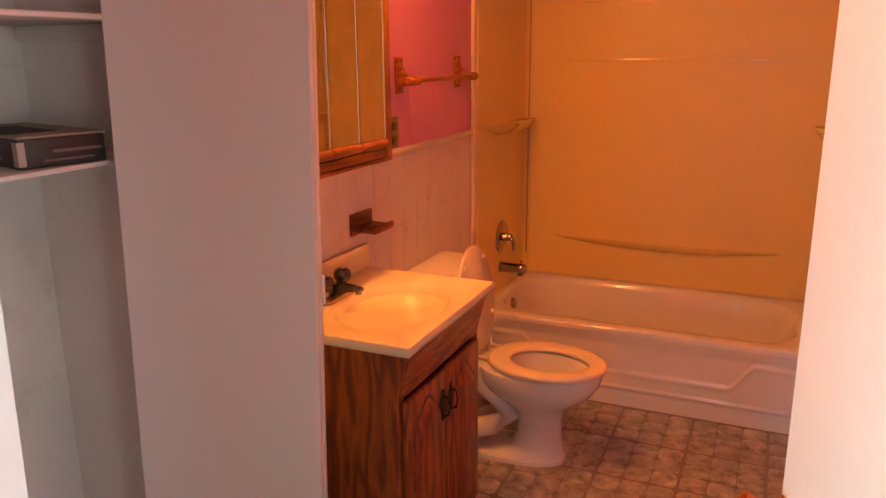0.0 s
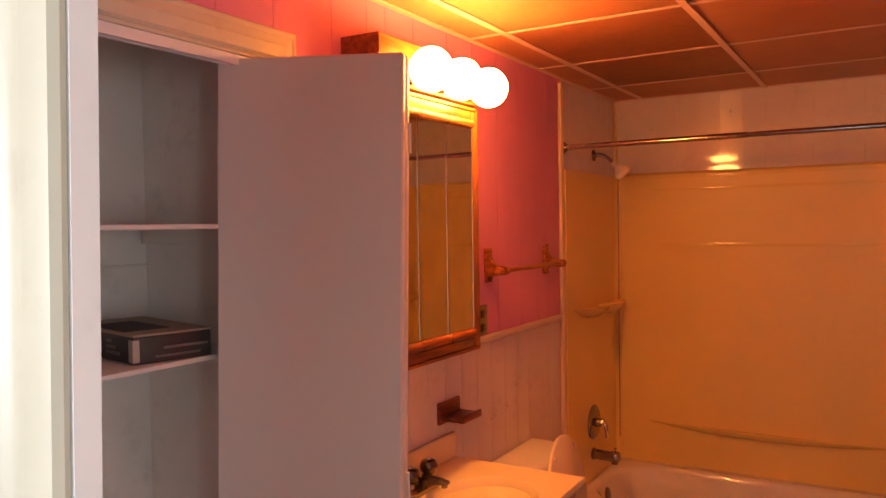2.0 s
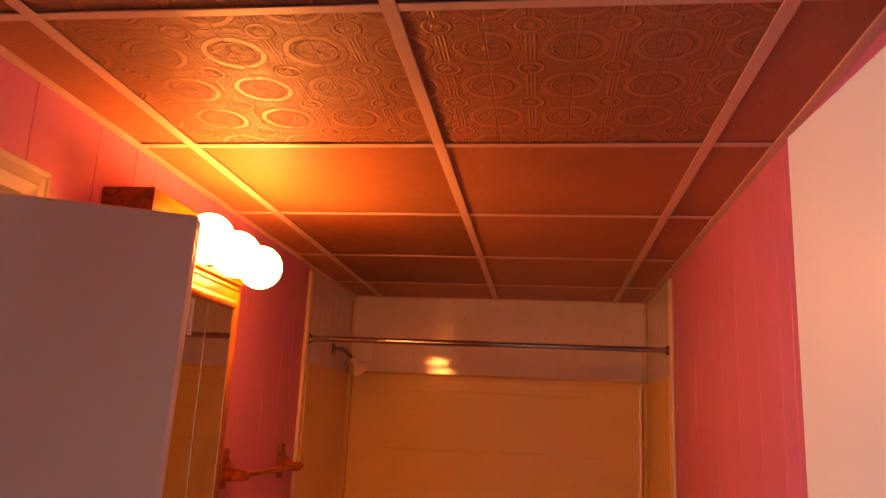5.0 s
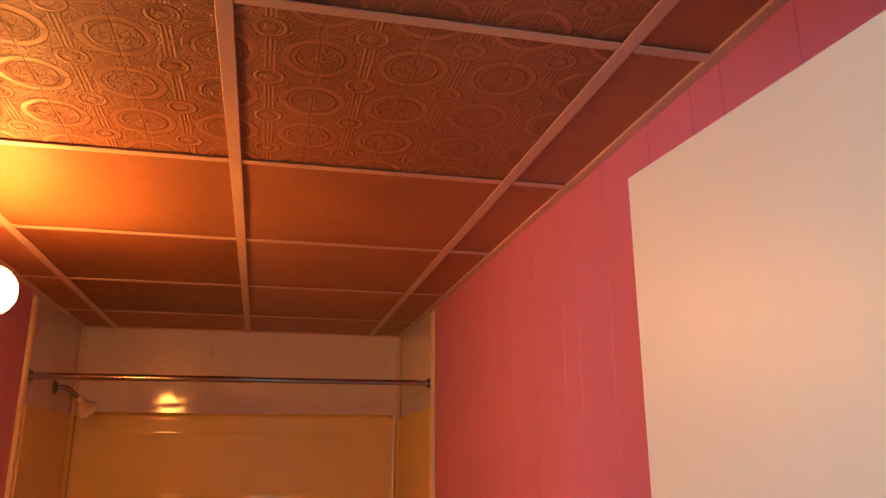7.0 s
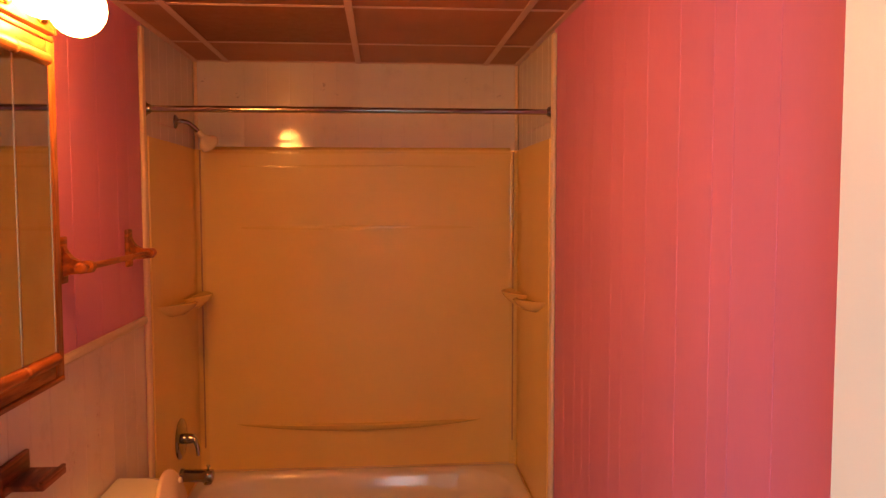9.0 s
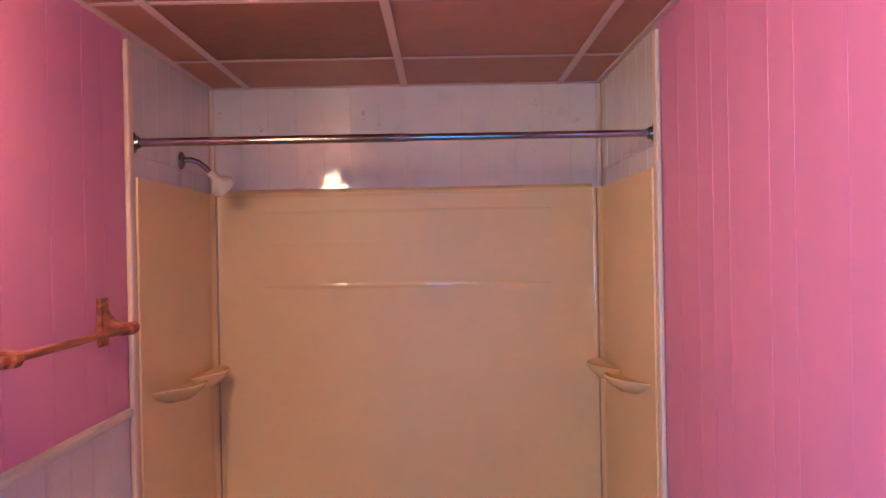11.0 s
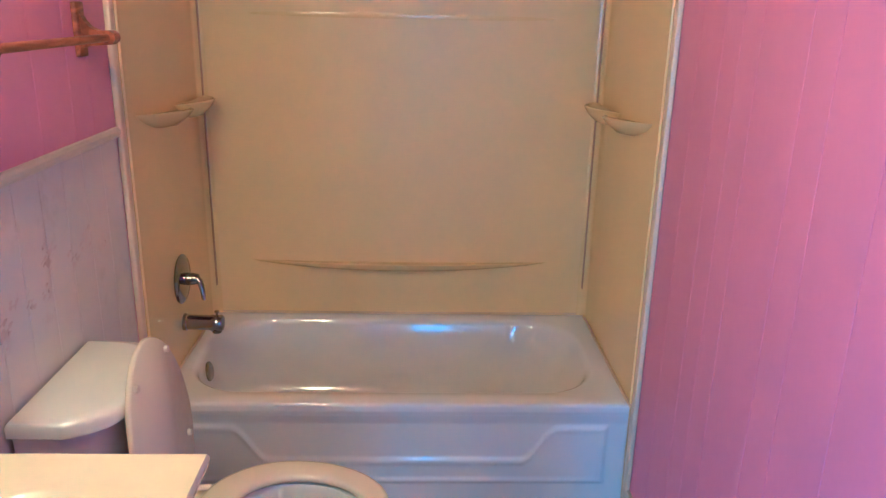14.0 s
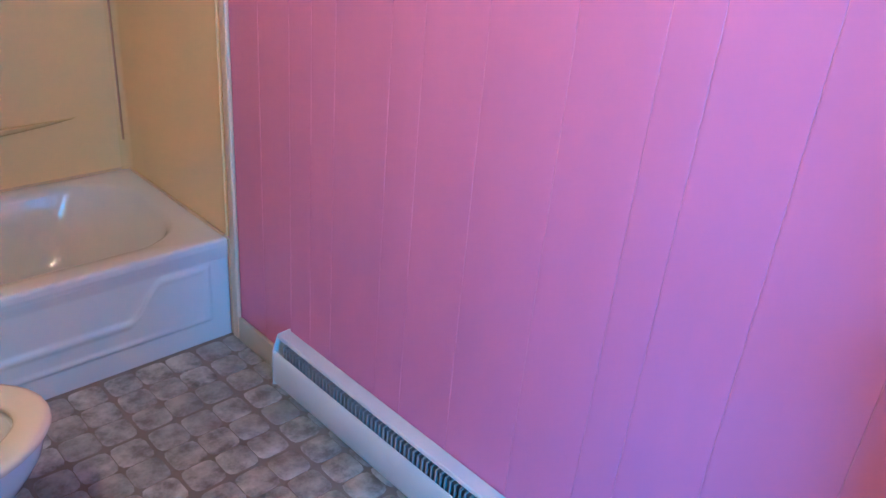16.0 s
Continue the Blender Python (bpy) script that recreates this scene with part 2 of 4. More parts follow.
def pressed_tin(name, relief):
    """Copper-brown ceiling panel pressed with medallions on a square lattice, rings, crossed straps and scrolls."""
    m, nt, b = base_material(name, 0.44, 0.0)
    tc = nt.nodes.new("ShaderNodeTexCoord")
    sep = nt.nodes.new("ShaderNodeSeparateXYZ")
    nt.links.new(tc.outputs["Object"], sep.inputs[0])
    P = 0.1525

    def cell(v, off):
        return calc(nt, "SUBTRACT", calc(nt, "FRACT", calc(nt, "DIVIDE", calc(nt, "ADD", v, off), P)), 0.5)
    def rings(ox, oy, rad, wide):
        u, v = cell(sep.outputs[0], ox), cell(sep.outputs[1], oy)
        r = calc(nt, "SQRT", calc(nt, "ADD", calc(nt, "MULTIPLY", u, u), calc(nt, "MULTIPLY", v, v)))
        d = calc(nt, "ABSOLUTE", calc(nt, "SUBTRACT", r, rad))
        return u, v, r, span(nt, d, wide, wide * 0.35)
    u, v, r, band = rings(10 - 0.155, 10 + 2.11, 0.345, 0.042)
    *_, ring_b = rings(10 - 0.155, 10 + 2.11, 0.255, 0.020)
    u2, v2, r2, ring_c = rings(10 - 0.155 + P / 2, 10 + 2.11 + P / 2, 0.15, 0.030)
    band = span(nt, band, 0.0, 0.35)
    boss = span(nt, r, 0.06, 0.03)
    heart = span(nt, r2, 0.075, 0.055)
    strap = ring_c
    free = calc(nt, "MULTIPLY", span(nt, r, 0.40, 0.42), span(nt, r2, 0.18, 0.20))
    for w in (u, v, u2, v2):
        off = calc(nt, "ABSOLUTE", w)
        lines = calc(nt, "ABSOLUTE", calc(nt, "SUBTRACT", off, 0.048))
        both = calc(nt, "MAXIMUM", span(nt, lines, 0.018, 0.008), span(nt, off, 0.016, 0.007))
        strap = calc(nt, "MAXIMUM", strap, calc(nt, "MULTIPLY", both, free))
    seam = span(nt, calc(nt, "MINIMUM", calc(nt, "ABSOLUTE", u), calc(nt, "ABSOLUTE", v)), 0.012, 0.004)
    scroll = noise_at(nt, 95, 1, 0.4)
    curls = span(nt, calc(nt, "ABSOLUTE", calc(nt, "SUBTRACT", scroll, 0.5)), 0.060, 0.020, 0, 0.8)
    raised = calc(nt, "MAXIMUM", band, strap)
    field = calc(nt, "SUBTRACT", 1.0, raised)
    hammer = noise_at(nt, 330, 3, 0.7)
    h = raised
    for x in (ring_b, boss, heart, calc(nt, "MULTIPLY", curls, field)):
        h = calc(nt, "MAXIMUM", h, x)
    h = calc(nt, "SUBTRACT", h, calc(nt, "MULTIPLY", seam, 0.5))
    h = calc(nt, "ADD", h, calc(nt, "MULTIPLY", calc(nt, "MULTIPLY", hammer, field), 0.55))
    worn = noise_at(nt, 3, 4, 0.6)
    broad = noise_at(nt, 18, 4, 0.6)
    col = mix_rgb(nt, span(nt, worn, 0.3, 0.7), (0.34, 0.138, 0.077), (0.44, 0.188, 0.107))
    col = mix_rgb(nt, span(nt, broad, 0.3, 0.8, 0, 0.3), col, (0.25, 0.12, 0.075))
    col = mix_rgb(nt, calc(nt, "MULTIPLY", raised, 0.16 * min(1.0, relief)), col, (0.55, 0.27, 0.16))
    nt.links.new(col, b.inputs["Base Color"])
    b.inputs["Specular IOR Level"].default_value = 0.30
    bumped(nt, b, h, relief, 0.006)
    return m


TIN = pressed_tin("pressed_ceiling_panel", 0.9)
TIN_FAINT = pressed_tin("faintly_pressed_ceiling_panel", 0.22)
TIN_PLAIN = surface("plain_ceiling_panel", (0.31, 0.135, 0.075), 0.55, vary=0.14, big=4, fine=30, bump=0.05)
TIN_DARK = surface("darker_plain_ceiling_panel", (0.24, 0.085, 0.045), 0.5, vary=0.16, big=4, fine=30, bump=0.05)
TIN_PLAIN.node_tree.nodes["Principled BSDF"].inputs["Specular IOR Level"].default_value = 0.2


# ---------------------------------------------------------------- mesh tools
def finish(bm, name, material, sharp=35):
    me = bpy.data.meshes.new(name)
    bmesh.ops.recalc_face_normals(bm, faces=bm.faces)
    bm.to_mesh(me)
    bm.free()
    for m in (material if isinstance(material, (list, tuple)) else (material,)):
        me.materials.append(m)
    me.shade_smooth()
    me.set_sharp_from_angle(angle=radians(sharp))
    return me


def part(name, bm, material, parent=None, label="", sharp=35, kind=""):
    ob = new(name, finish(bm, name, material, sharp))
    if parent is not None:
        ob.parent = parent
        if parent.type == "EMPTY":
            ob.matrix_parent_inverse = Matrix.Translation(-parent.location)
    return tagged(ob, label=label, kind=kind)


def thing(name, base, label, category, group="", kind=""):
    ob = new(name)
    ob.empty_display_size = 0.1
    ob.location = base
    return tagged(ob, label, category, group, kind)


def box(x0, x1, y0, y1, z0, z1, bevel=0.0, bm=None, seg=2):
    bm = bm or bmesh.new()
    r = bmesh.ops.create_cube(bm, size=1)
    for v in r["verts"]:
        v.co = ((x0 + x1) / 2 + v.co.x * (x1 - x0), (y0 + y1) / 2 + v.co.y * (y1 - y0), (z0 + z1) / 2 + v.co.z * (z1 - z0))
    if bevel:
        edges = list({e for v in r["verts"] for e in v.link_edges})
        bmesh.ops.bevel(bm, geom=edges, offset=bevel, segments=seg, profile=0.5, affect="EDGES")
    return bm


def rod(a, b, r0, r1=None, n=20, bm=None):
    bm = bm or bmesh.new()
    a, b = Vector(a), Vector(b)
    m = Matrix.Translation((a + b) / 2) @ (b - a).to_track_quat("Z", "Y").to_matrix().to_4x4()
    bmesh.ops.create_cone(bm, cap_ends=True, segments=n, radius1=r0, radius2=r0 if r1 is None else r1, depth=(b - a).length, matrix=m)
    return bm


def ball(c, r, scale=(1, 1, 1), bm=None, n=24):
    bm = bm or bmesh.new()
    bmesh.ops.create_uvsphere(bm, u_segments=n, v_segments=n // 2, radius=r, matrix=Matrix.Translation(c) @ Matrix.Diagonal((*scale, 1)))
    return bm


def loft(loops, bm=None, cap0=True, cap1=True, closed=True):
    bm = bm or bmesh.new()
    rows = [[bm.verts.new(p) for p in loop] for loop in loops]
    n = len(rows[0])
    for a, b in zip(rows, rows[1:]):
        for i in range(n if closed else n - 1):
            j = (i + 1) % n
            bm.faces.new((a[i], a[j], b[j], b[i]))
    if cap0:
        bm.faces.new(rows[0])
    if cap1:
        bm.faces.new(rows[-1])
    return bm


def tube(points, radius, n=12, bm=None):
    """A round bar along a line of points; radius may be one number or one a point."""
    pts = [Vector(p) for p in points]
    loops = []
    for i, p in enumerate(pts):
        d = (pts[min(i + 1, len(pts) - 1)] - pts[max(i - 1, 0)]).normalized()
        side = d.cross(Vector((0.13, 0.31, 0.94))).normalized()
        up = side.cross(d)
        r = radius[i] if isinstance(radius, (list, tuple)) else radius
        loops.append([p + r * (math.cos(k * math.tau / n) * side + math.sin(k * math.tau / n) * up) for k in range(n)])
    return loft(loops, bm)


def lathe(profile, at, axis, n=28, bm=None):
    """profile: pairs of radius and height along axis from at."""
    rot = Vector(axis).to_track_quat("Z", "Y").to_matrix()
    loops = [[Vector(at) + rot @ Vector((max(r, 0.0004) * math.cos(k * math.tau / n), max(r, 0.0004) * math.sin(k * math.tau / n), h)) for k in range(n)] for r, h in profile]
    return loft(loops, bm)


def prism(outline, place, w0, w1, bm=None):
    """A flat outline of (u, v) pairs, made thick from w0 to w1; place(u, v, w) gives the world point."""
    return loft([[Vector(place(u, v, w)) for u, v in outline] for w in (w0, w1)], bm)


def egg(x0, x1, half, y, z, n=40, power=1.0, back=0.45):
    """An egg-shaped loop, blunt towards x0 and round towards x1."""
    xc = x0 + (x1 - x0) * back
    pts = []
    for k in range(n):
        a = k * math.tau / n
        c, s = math.cos(a), math.sin(a)
        rx = (x1 - xc) if c > 0 else (xc - x0)
        c = math.copysign(abs(c) ** power, c)
        pts.append(Vector((xc + rx * c, y + half * math.copysign(abs(s) ** power, s), z)))
    return pts


def rounded(x0, x1, y0, y1, r, z, n=8):
    """A rounded rectangle, 4 * (n + 1) points."""
    out = []
    for cx, cy, a0 in ((x1 - r, y1 - r, 0), (x0 + r, y1 - r, 90), (x0 + r, y0 + r, 180), (x1 - r, y0 + r, 270)):
        for k in range(n + 1):
            a = radians(a0 + 90 * k / n)
            out.append(Vector((cx + r * math.cos(a), cy + r * math.sin(a), z)))
    return out


# ---------------------------------------------------------------- the room
W, BACK, NEAR, TOP = 1.53, 0.77, -2.891, 2.315
WALL = 0.025

floor = tagged(part("floor", box(-0.02, W + 0.02, NEAR - 0.06, BACK, -0.06, 0.0), GROUT), "grey marbled vinyl floor with rounded tile pattern", "floor", kind="structure")

# left wall: closet opening from CL0 to CL1, then mirror and towel bar, then the tub end
CL0, CL1, CLZ = -2.66, -1.873, 2.074
bm = box(-0.10, -0.0016, CL1, BACK + 0.1, 0, TOP + 0.1)
box(-0.10, -0.0016, NEAR - WALL, CL0, 0, TOP + 0.1, bm=bm)
box(-0.10, -0.0016, CL0, CL1, CLZ, TOP + 0.1, bm=bm)
wall_left = tagged(part("wall_left", bm, PINK_GROOVE), "pink grooved panel wall with white lower wainscot", "wall", kind="structure")
bm = box(W + 0.0016, W + 0.10, NEAR - WALL, BACK + 0.1, 0, TOP + 0.1)
wall_right = tagged(part("wall_right", bm, PINK_GROOVE), "pink painted wall panelled with vertical grooved planks", "wall", kind="structure")
wall_back = tagged(part("wall_back", box(-0.012, W + 0.012, BACK, BACK + 0.1, 0, TOP + 0.1), TILEBOARD_PLAIN), "white tileboard wall above an almond tub surround", "wall", kind="structure")

# entrance wall with the doorway at its right end
DX0, DX1, DZ = 0.753, 1.535, 2.10
bm = box(-0.10, DX0 - 0.055, NEAR - WALL, NEAR, 0, TOP + 0.1)
box(DX0 - 0.055, DX1, NEAR - WALL, NEAR, DZ, TOP + 0.1, bm=bm)
box(1.432, DX1, NEAR - WALL, NEAR, 0, DZ, bm=bm)
wall_entrance = tagged(part("wall_entrance", bm, PINK), "pink painted wall around the bathroom doorway", "wall", kind="structure")

# room outside the doorway, with two unseen windows in its far wall and one at the side
HY, HX0, HX1, WZ0, WZ1 = -5.6, -2.6, 4.3, 0.85, 2.15
bm = box(HX0, HX0 + 0.1, HY, NEAR - WALL, 0, 2.5)
for y0, y1, z0, z1 in ((HY, NEAR - WALL, 0, WZ0), (HY, NEAR - WALL, WZ1, 2.5), (HY, SIDE_WINDOW[0], WZ0, WZ1), (SIDE_WINDOW[1], NEAR - WALL, WZ0, WZ1)):
    box(HX1 - 0.1, HX1, y0, y1, z0, z1, bm=bm)
box(HX0 + 0.1, HX1 - 0.1, HY - 0.1, HY, 0, WZ0, bm=bm)
box(HX0 + 0.1, HX1 - 0.1, HY - 0.1, HY, WZ1, 2.5, bm=bm)
for x0, x1 in ((HX0 + 0.1, WINDOWS[0][0]), (WINDOWS[0][1], WINDOWS[1][0]), (WINDOWS[1][1], HX1 - 0.1)):
    box(x0, x1, HY - 0.1, HY, WZ0, WZ1, bm=bm)
box(HX0 + 0.1, -0.10, NEAR - WALL, NEAR - 0.001, 0, 2.5, bm=bm)
box(W + 0.10, HX1 - 0.1, NEAR - WALL, NEAR - 0.001, 0, 2.5, bm=bm)
tagged(part("wall_hall", bm, HALL), "plain cream hall walls with three unseen window openings added for daylight", "wall", kind="structure")
tagged(part("wall_hall_skin", box(-0.099, DX0 - 0.06, NEAR - WALL - 0.003, NEAR - WALL - 0.0002, 0, 2.42), HALL), "cream hall wall beside the doorway", "wall", kind="structure")
tagged(part("floor_hall", box(HX0, HX1, HY - 0.1, NEAR - 0.06, -0.06, -0.004), HALL_FLOOR), "brown carpeted hall floor", "floor", kind="structure")
tagged(part("ceiling_hall", box(HX0, HX1, HY - 0.1, NEAR - WALL, 2.42, 2.5), HALL), "plain cream hall ceiling", "ceiling", kind="structure")

# grooved planks
def planks(wall, edges, x, face, z0, z1, mat, name="plank"):
    for y0, y1 in zip(edges, edges[1:]):
        g = 0.0008
        bm = bmesh.new()
        s = 1 if face > 0 else -1
        out = x
        back = x - s * 0.012
        c = 0.0006
        prof = [(back, y0 + g), (out - s * c, y0 + g), (out, y0 + g + c), (out, y1 - g - c), (out - s * c, y1 - g), (back, y1 - g)]
        loft([[Vector((u, v, z)) for u, v in prof] for z in (z0, z1)], bm)
        part(name, bm, mat, wall, sharp=12)


LEFT_EDGES = [CL1, -1.647, -1.487, -1.393, -1.24, -1.03, -0.85, -0.66, -0.455, -0.288, -0.175, -0.042]
RIGHT_EDGES = [NEAR, -2.70, -2.52, -2.29, -2.11, -2.02, -1.87, -1.665, -1.50, -1.41, -1.235, -1.03, -0.85, -0.745, -0.54, -0.44, -0.34, -0.19, -0.042]
planks(wall_left, LEFT_EDGES, 0.0, 1, 1.23, TOP, PINK)
planks(wall_left, [NEAR, -2.76, CL0], 0.0, 1, 1.23, TOP, PINK)
planks(wall_left, [CL0, -2.50, -2.33, -2.165, -2.059, CL1], 0.0, 1, CLZ, TOP, PINK)
planks(wall_right, RIGHT_EDGES, W, -1, 0.0, TOP, PINK)
n = 16
planks(wall_left, [CL1 + k * (-CL1 - 0.042) / n for k in range(n + 1)], 0.0, 1, 0.0, 1.222, TILEBOARD, "wainscot_panel")
planks(wall_left, [NEAR, -2.8, CL0], 0.0, 1, 0.0, 1.222, TILEBOARD, "wainscot_panel")

# wainscot cap, baseboard, corner trims
def cap_rail(y0, y1):
    prof = [(0.0, 1.218), (0.008, 1.218), (0.014, 1.226), (0.014, 1.236), (0.008, 1.244), (0.0, 1.246)]
    return loft([[Vector((u, y, v)) for u, v in prof] for y in (y0, y1)])


tagged(part("trim_wainscot", cap_rail(-1.80, -0.042), CREAM), "cream wainscot cap rail on the wall", "trim", kind="structure")
tagged(part("baseboard", box(W - 0.014, W, -0.334, -0.042, 0.0, 0.088, 0.004), CREAM), "short cream baseboard beside the heater", "baseboard", kind="structure")
for x0, x1, nm in ((0.0, 0.016, "trim_tub_end"), (W - 0.016, W, "trim_tub_end")):
    tagged(part(nm, box(x0, x1, -0.042, -0.008, 0.0, TOP - 0.02, 0.005, seg=3), ALMOND_TRIM), "cream vertical trim board at the end of the tub", "trim", kind="structure")

# ceiling: pressed panels in a grid
GX = [0.0, 0.156, 0.764, 1.368, W]
GY = [NEAR, -2.72, -2.115, -1.508, -0.900, -0.282, 0.321, BACK]
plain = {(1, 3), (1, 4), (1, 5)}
# plain panels given a darker base colour
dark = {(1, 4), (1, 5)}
strong = {(1, 1), (1, 2), (2, 1), (2, 2), (1, 0), (2, 0)}
bm = bmesh.new()
for i in range(4):
    for j in range(7):
        x0, x1, y0, y1 = GX[i], GX[i + 1], GY[j], GY[j + 1]
        k = 10
        sag = 0.007 if (i, j) == (1, 3) else 0.004 if (i, j) in plain else 0.0015
        vs = [[bm.verts.new((x0 + (x1 - x0) * a / k, y0 + (y1 - y0) * b / k,
                             TOP + 0.003 - sag * math.sin(math.pi * a / k) * math.sin(math.pi * b / k) * (1 + 0.5 * math.sin(5.0 * b / k + i)))) for b in range(k + 1)] for a in range(k + 1)]
        for a in range(k):
            for b in range(k):
                f = bm.faces.new((vs[a][b], vs[a][b + 1], vs[a + 1][b + 1], vs[a + 1][b]))
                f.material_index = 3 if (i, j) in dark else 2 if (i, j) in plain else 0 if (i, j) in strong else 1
top_slab = box(-0.1, W + 0.1, NEAR - WALL, BACK + 0.1, TOP + 0.06, TOP + 0.12)
me_tmp = bpy.data.meshes.new("tmp")
top_slab.to_mesh(me_tmp)
bm.from_mesh(me_tmp)
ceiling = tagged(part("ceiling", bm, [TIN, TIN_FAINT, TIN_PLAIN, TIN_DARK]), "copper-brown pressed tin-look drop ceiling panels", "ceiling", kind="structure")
bm = bmesh.new()
for x in GX[1:-1]:
    box(x - 0.013, x + 0.013, NEAR, BACK, TOP - 0.0035, TOP + 0.0005, 0.0012, bm, 1)
for y in GY[1:-1]:
    for x0, x1 in zip(GX, GX[1:]):
        box(x0 + 0.014, x1 - 0.014, y - 0.011, y + 0.011, TOP - 0.0025, TOP + 0.0005, 0.001, bm, 1)
for x0, x1 in ((0.0, 0.022), (W - 0.022, W)):
    box(x0, x1, NEAR, BACK, TOP - 0.003, TOP + 0.006, 0.001, bm, 1)
box(0.022, W - 0.022, BACK - 0.02, BACK, TOP - 0.001, TOP + 0.006, 0.001, bm, 1)
box(0.022, W - 0.022, NEAR, NEAR + 0.02, TOP - 0.001, TOP + 0.006, 0.001, bm, 1)
tagged(part("trim_ceiling_grid", bm, GRID_PAINT), "tan painted metal ceiling grid bars", "ceiling grid", kind="structure")

# ---------------------------------------------------------------- closet
bm = box(-0.62, -0.52, CL0 - 0.12, CL1 + 0.12, 0, 2.42)
box(-0.52, -0.508, CL0 - 0.019, CL1 + 0.019, 1.555, 1.562, 0.002, bm)
tagged(part("wall_closet_back", bm, CLOSET), "dull cream back wall inside the linen closet", "wall", kind="structure")
tagged(part("wall_closet_far", box(-0.52, -0.10, CL1 + 0.02, CL1 + 0.12, 0, 2.42), CLOSET), "dull cream side wall inside the closet", "wall", kind="structure")
tagged(part("wall_closet_near", box(-0.52, -0.10, CL0 - 0.12, CL0 - 0.02, 0, 2.42), CLOSET), "dull cream side wall inside the closet", "wall", kind="structure")
tagged(part("ceiling_closet", box(-0.52, -0.10, CL0 - 0.02, CL1 + 0.02, 2.30, 2.42), CLOSET), "dull cream closet ceiling", "ceiling", kind="structure")
tagged(part("floor_closet", box(-0.52, -0.10, CL0, CL1, -0.06, -0.001), GROUT), "closet floor", "floor", kind="structure")


def closet_shelf(z, x1):
    s = thing("closet_shelf", (-0.3, -2.27, z - 0.02), "cream painted wooden closet shelf fixed between the walls", "shelf", "closet shelves")
    part("board", box(-0.519, x1, CL0 - 0.019, CL1 + 0.019, z - 0.012, z, 0.003), CLOSET, s)
    part("cleat", box(-0.515, x1 - 0.03, CL1 + 0.001, CL1 + 0.019, z - 0.050, z - 0.0125, 0.002), CLOSET, s)
    part("cleat", box(-0.515, x1 - 0.03, CL0 - 0.019, CL0 - 0.001, z - 0.050, z - 0.0125, 0.002), CLOSET, s)
    return s


closet_shelf(1.668, -0.06)
closet_shelf(1.352, -0.11)

# flat cardboard carton on the lower shelf
carton = thing("carton", (-0.19, -2.09, 1.353), "flat dark printed carton with tan lid on the shelf", "box")
CT = pose(-0.270, -1.961, 1.353, 0, 0, -13)


def in_carton(bm):
    bm.transform(CT)
    return bm


part("tray", in_carton(box(-0.19, 0.17, -0.19, 0.0, 0.0, 0.062, 0.003)), CARD_DARK, carton)
part("lid", in_carton(box(-0.192, 0.172, -0.192, 0.002, 0.0625, 0.068, 0.002)), CARD, carton, "tan cardboard lid")
# flat dark sheet on the lid, coloured like the shade in an opening
part("cutout_shade", in_carton(box(-0.10, 0.10, -0.180, -0.07, 0.0682, 0.0695)), DARK, carton, "dark sheet painted as the shade of an open cut-out")
part("corner_label", in_carton(box(0.152, 0.1735, -0.1935, -0.178, 0.006, 0.056)), PAPER, carton, "pale corner label")
part("barcode_label", in_carton(box(-0.05, 0.0, -0.1932, -0.1915, 0.014, 0.050)), PAPER, carton, "pale barcode label")
for k in range(3):
    part("print_bar", in_carton(box(0.03, 0.10 - 0.02 * k, -0.1932, -0.1915, 0.016 + 0.013 * k, 0.023 + 0.013 * k)), GREY_PRINT, carton)
part("print_bar", in_carton(box(0.1715, 0.1732, -0.12, -0.01, 0.030, 0.036)), GREY_PRINT, carton)
part("print_bar", in_carton(box(0.1715, 0.1732, -0.14, -0.03, 0.012, 0.017)), GREY_PRINT, carton)


def casing_profile(w):
    return [(0.0, 0.0), (0.0, 0.005), (0.006, 0.012), (0.45 * w, 0.016), (0.55 * w, 0.012), (0.8 * w, 0.011), (0.86 * w, 0.014), (w - 0.003, 0.014), (w, 0.009), (w, 0.0)]


def casing_closet():
    w = 0.072
    pr = casing_profile(w)
    # head with mitred ends, then the two legs
    y0, y1 = CL0 + 0.004, CL1 - 0.004
    a = loft([[Vector((0.0005 + d, y0 - u, CLZ - 0.004 + u)) for u, d in pr], [Vector((0.0005 + d, y1 + u, CLZ - 0.004 + u)) for u, d in pr]])
    loft([[Vector((0.0005 + d, y1 + u, CLZ - 0.004 + u)) for u, d in pr], [Vector((0.0005 + d, y1 + u, 0.0)) for u, d in pr]], a)
    loft([[Vector((0.0005 + d, y0 - u, CLZ - 0.004 + u)) for u, d in pr], [Vector((0.0005 + d, y0 - u, 0.0)) for u, d in pr]], a)
    return a


tagged(part("trim_closet_casing", casing_closet(), CREAM), "cream moulded casing round the closet opening", "door casing", kind="structure")
bm = box(-0.10, 0.0, CL1 - 0.012, CL1 - 0.0005, 0, CLZ)
box(-0.10, 0.0, CL0 + 0.0005, CL0 + 0.012, 0, CLZ, bm=bm)
box(-0.10, 0.0, CL0 + 0.012, CL1 - 0.012, CLZ - 0.012, CLZ - 0.0005, bm=bm)
tagged(part("trim_closet_jamb", bm, CREAM), "cream painted jamb lining of the closet opening", "door jamb", kind="structure")
track = thing("bifold_track", (-0.02, -2.27, CLZ - 0.04), "white metal bifold track under the closet head jamb", "door track")
bm = box(-0.036, -0.032, CL0 + 0.013, CL1 - 0.013, CLZ - 0.036, CLZ - 0.0125)
box(-0.012, -0.008, CL0 + 0.013, CL1 - 0.013, CLZ - 0.036, CLZ - 0.0125, bm=bm)
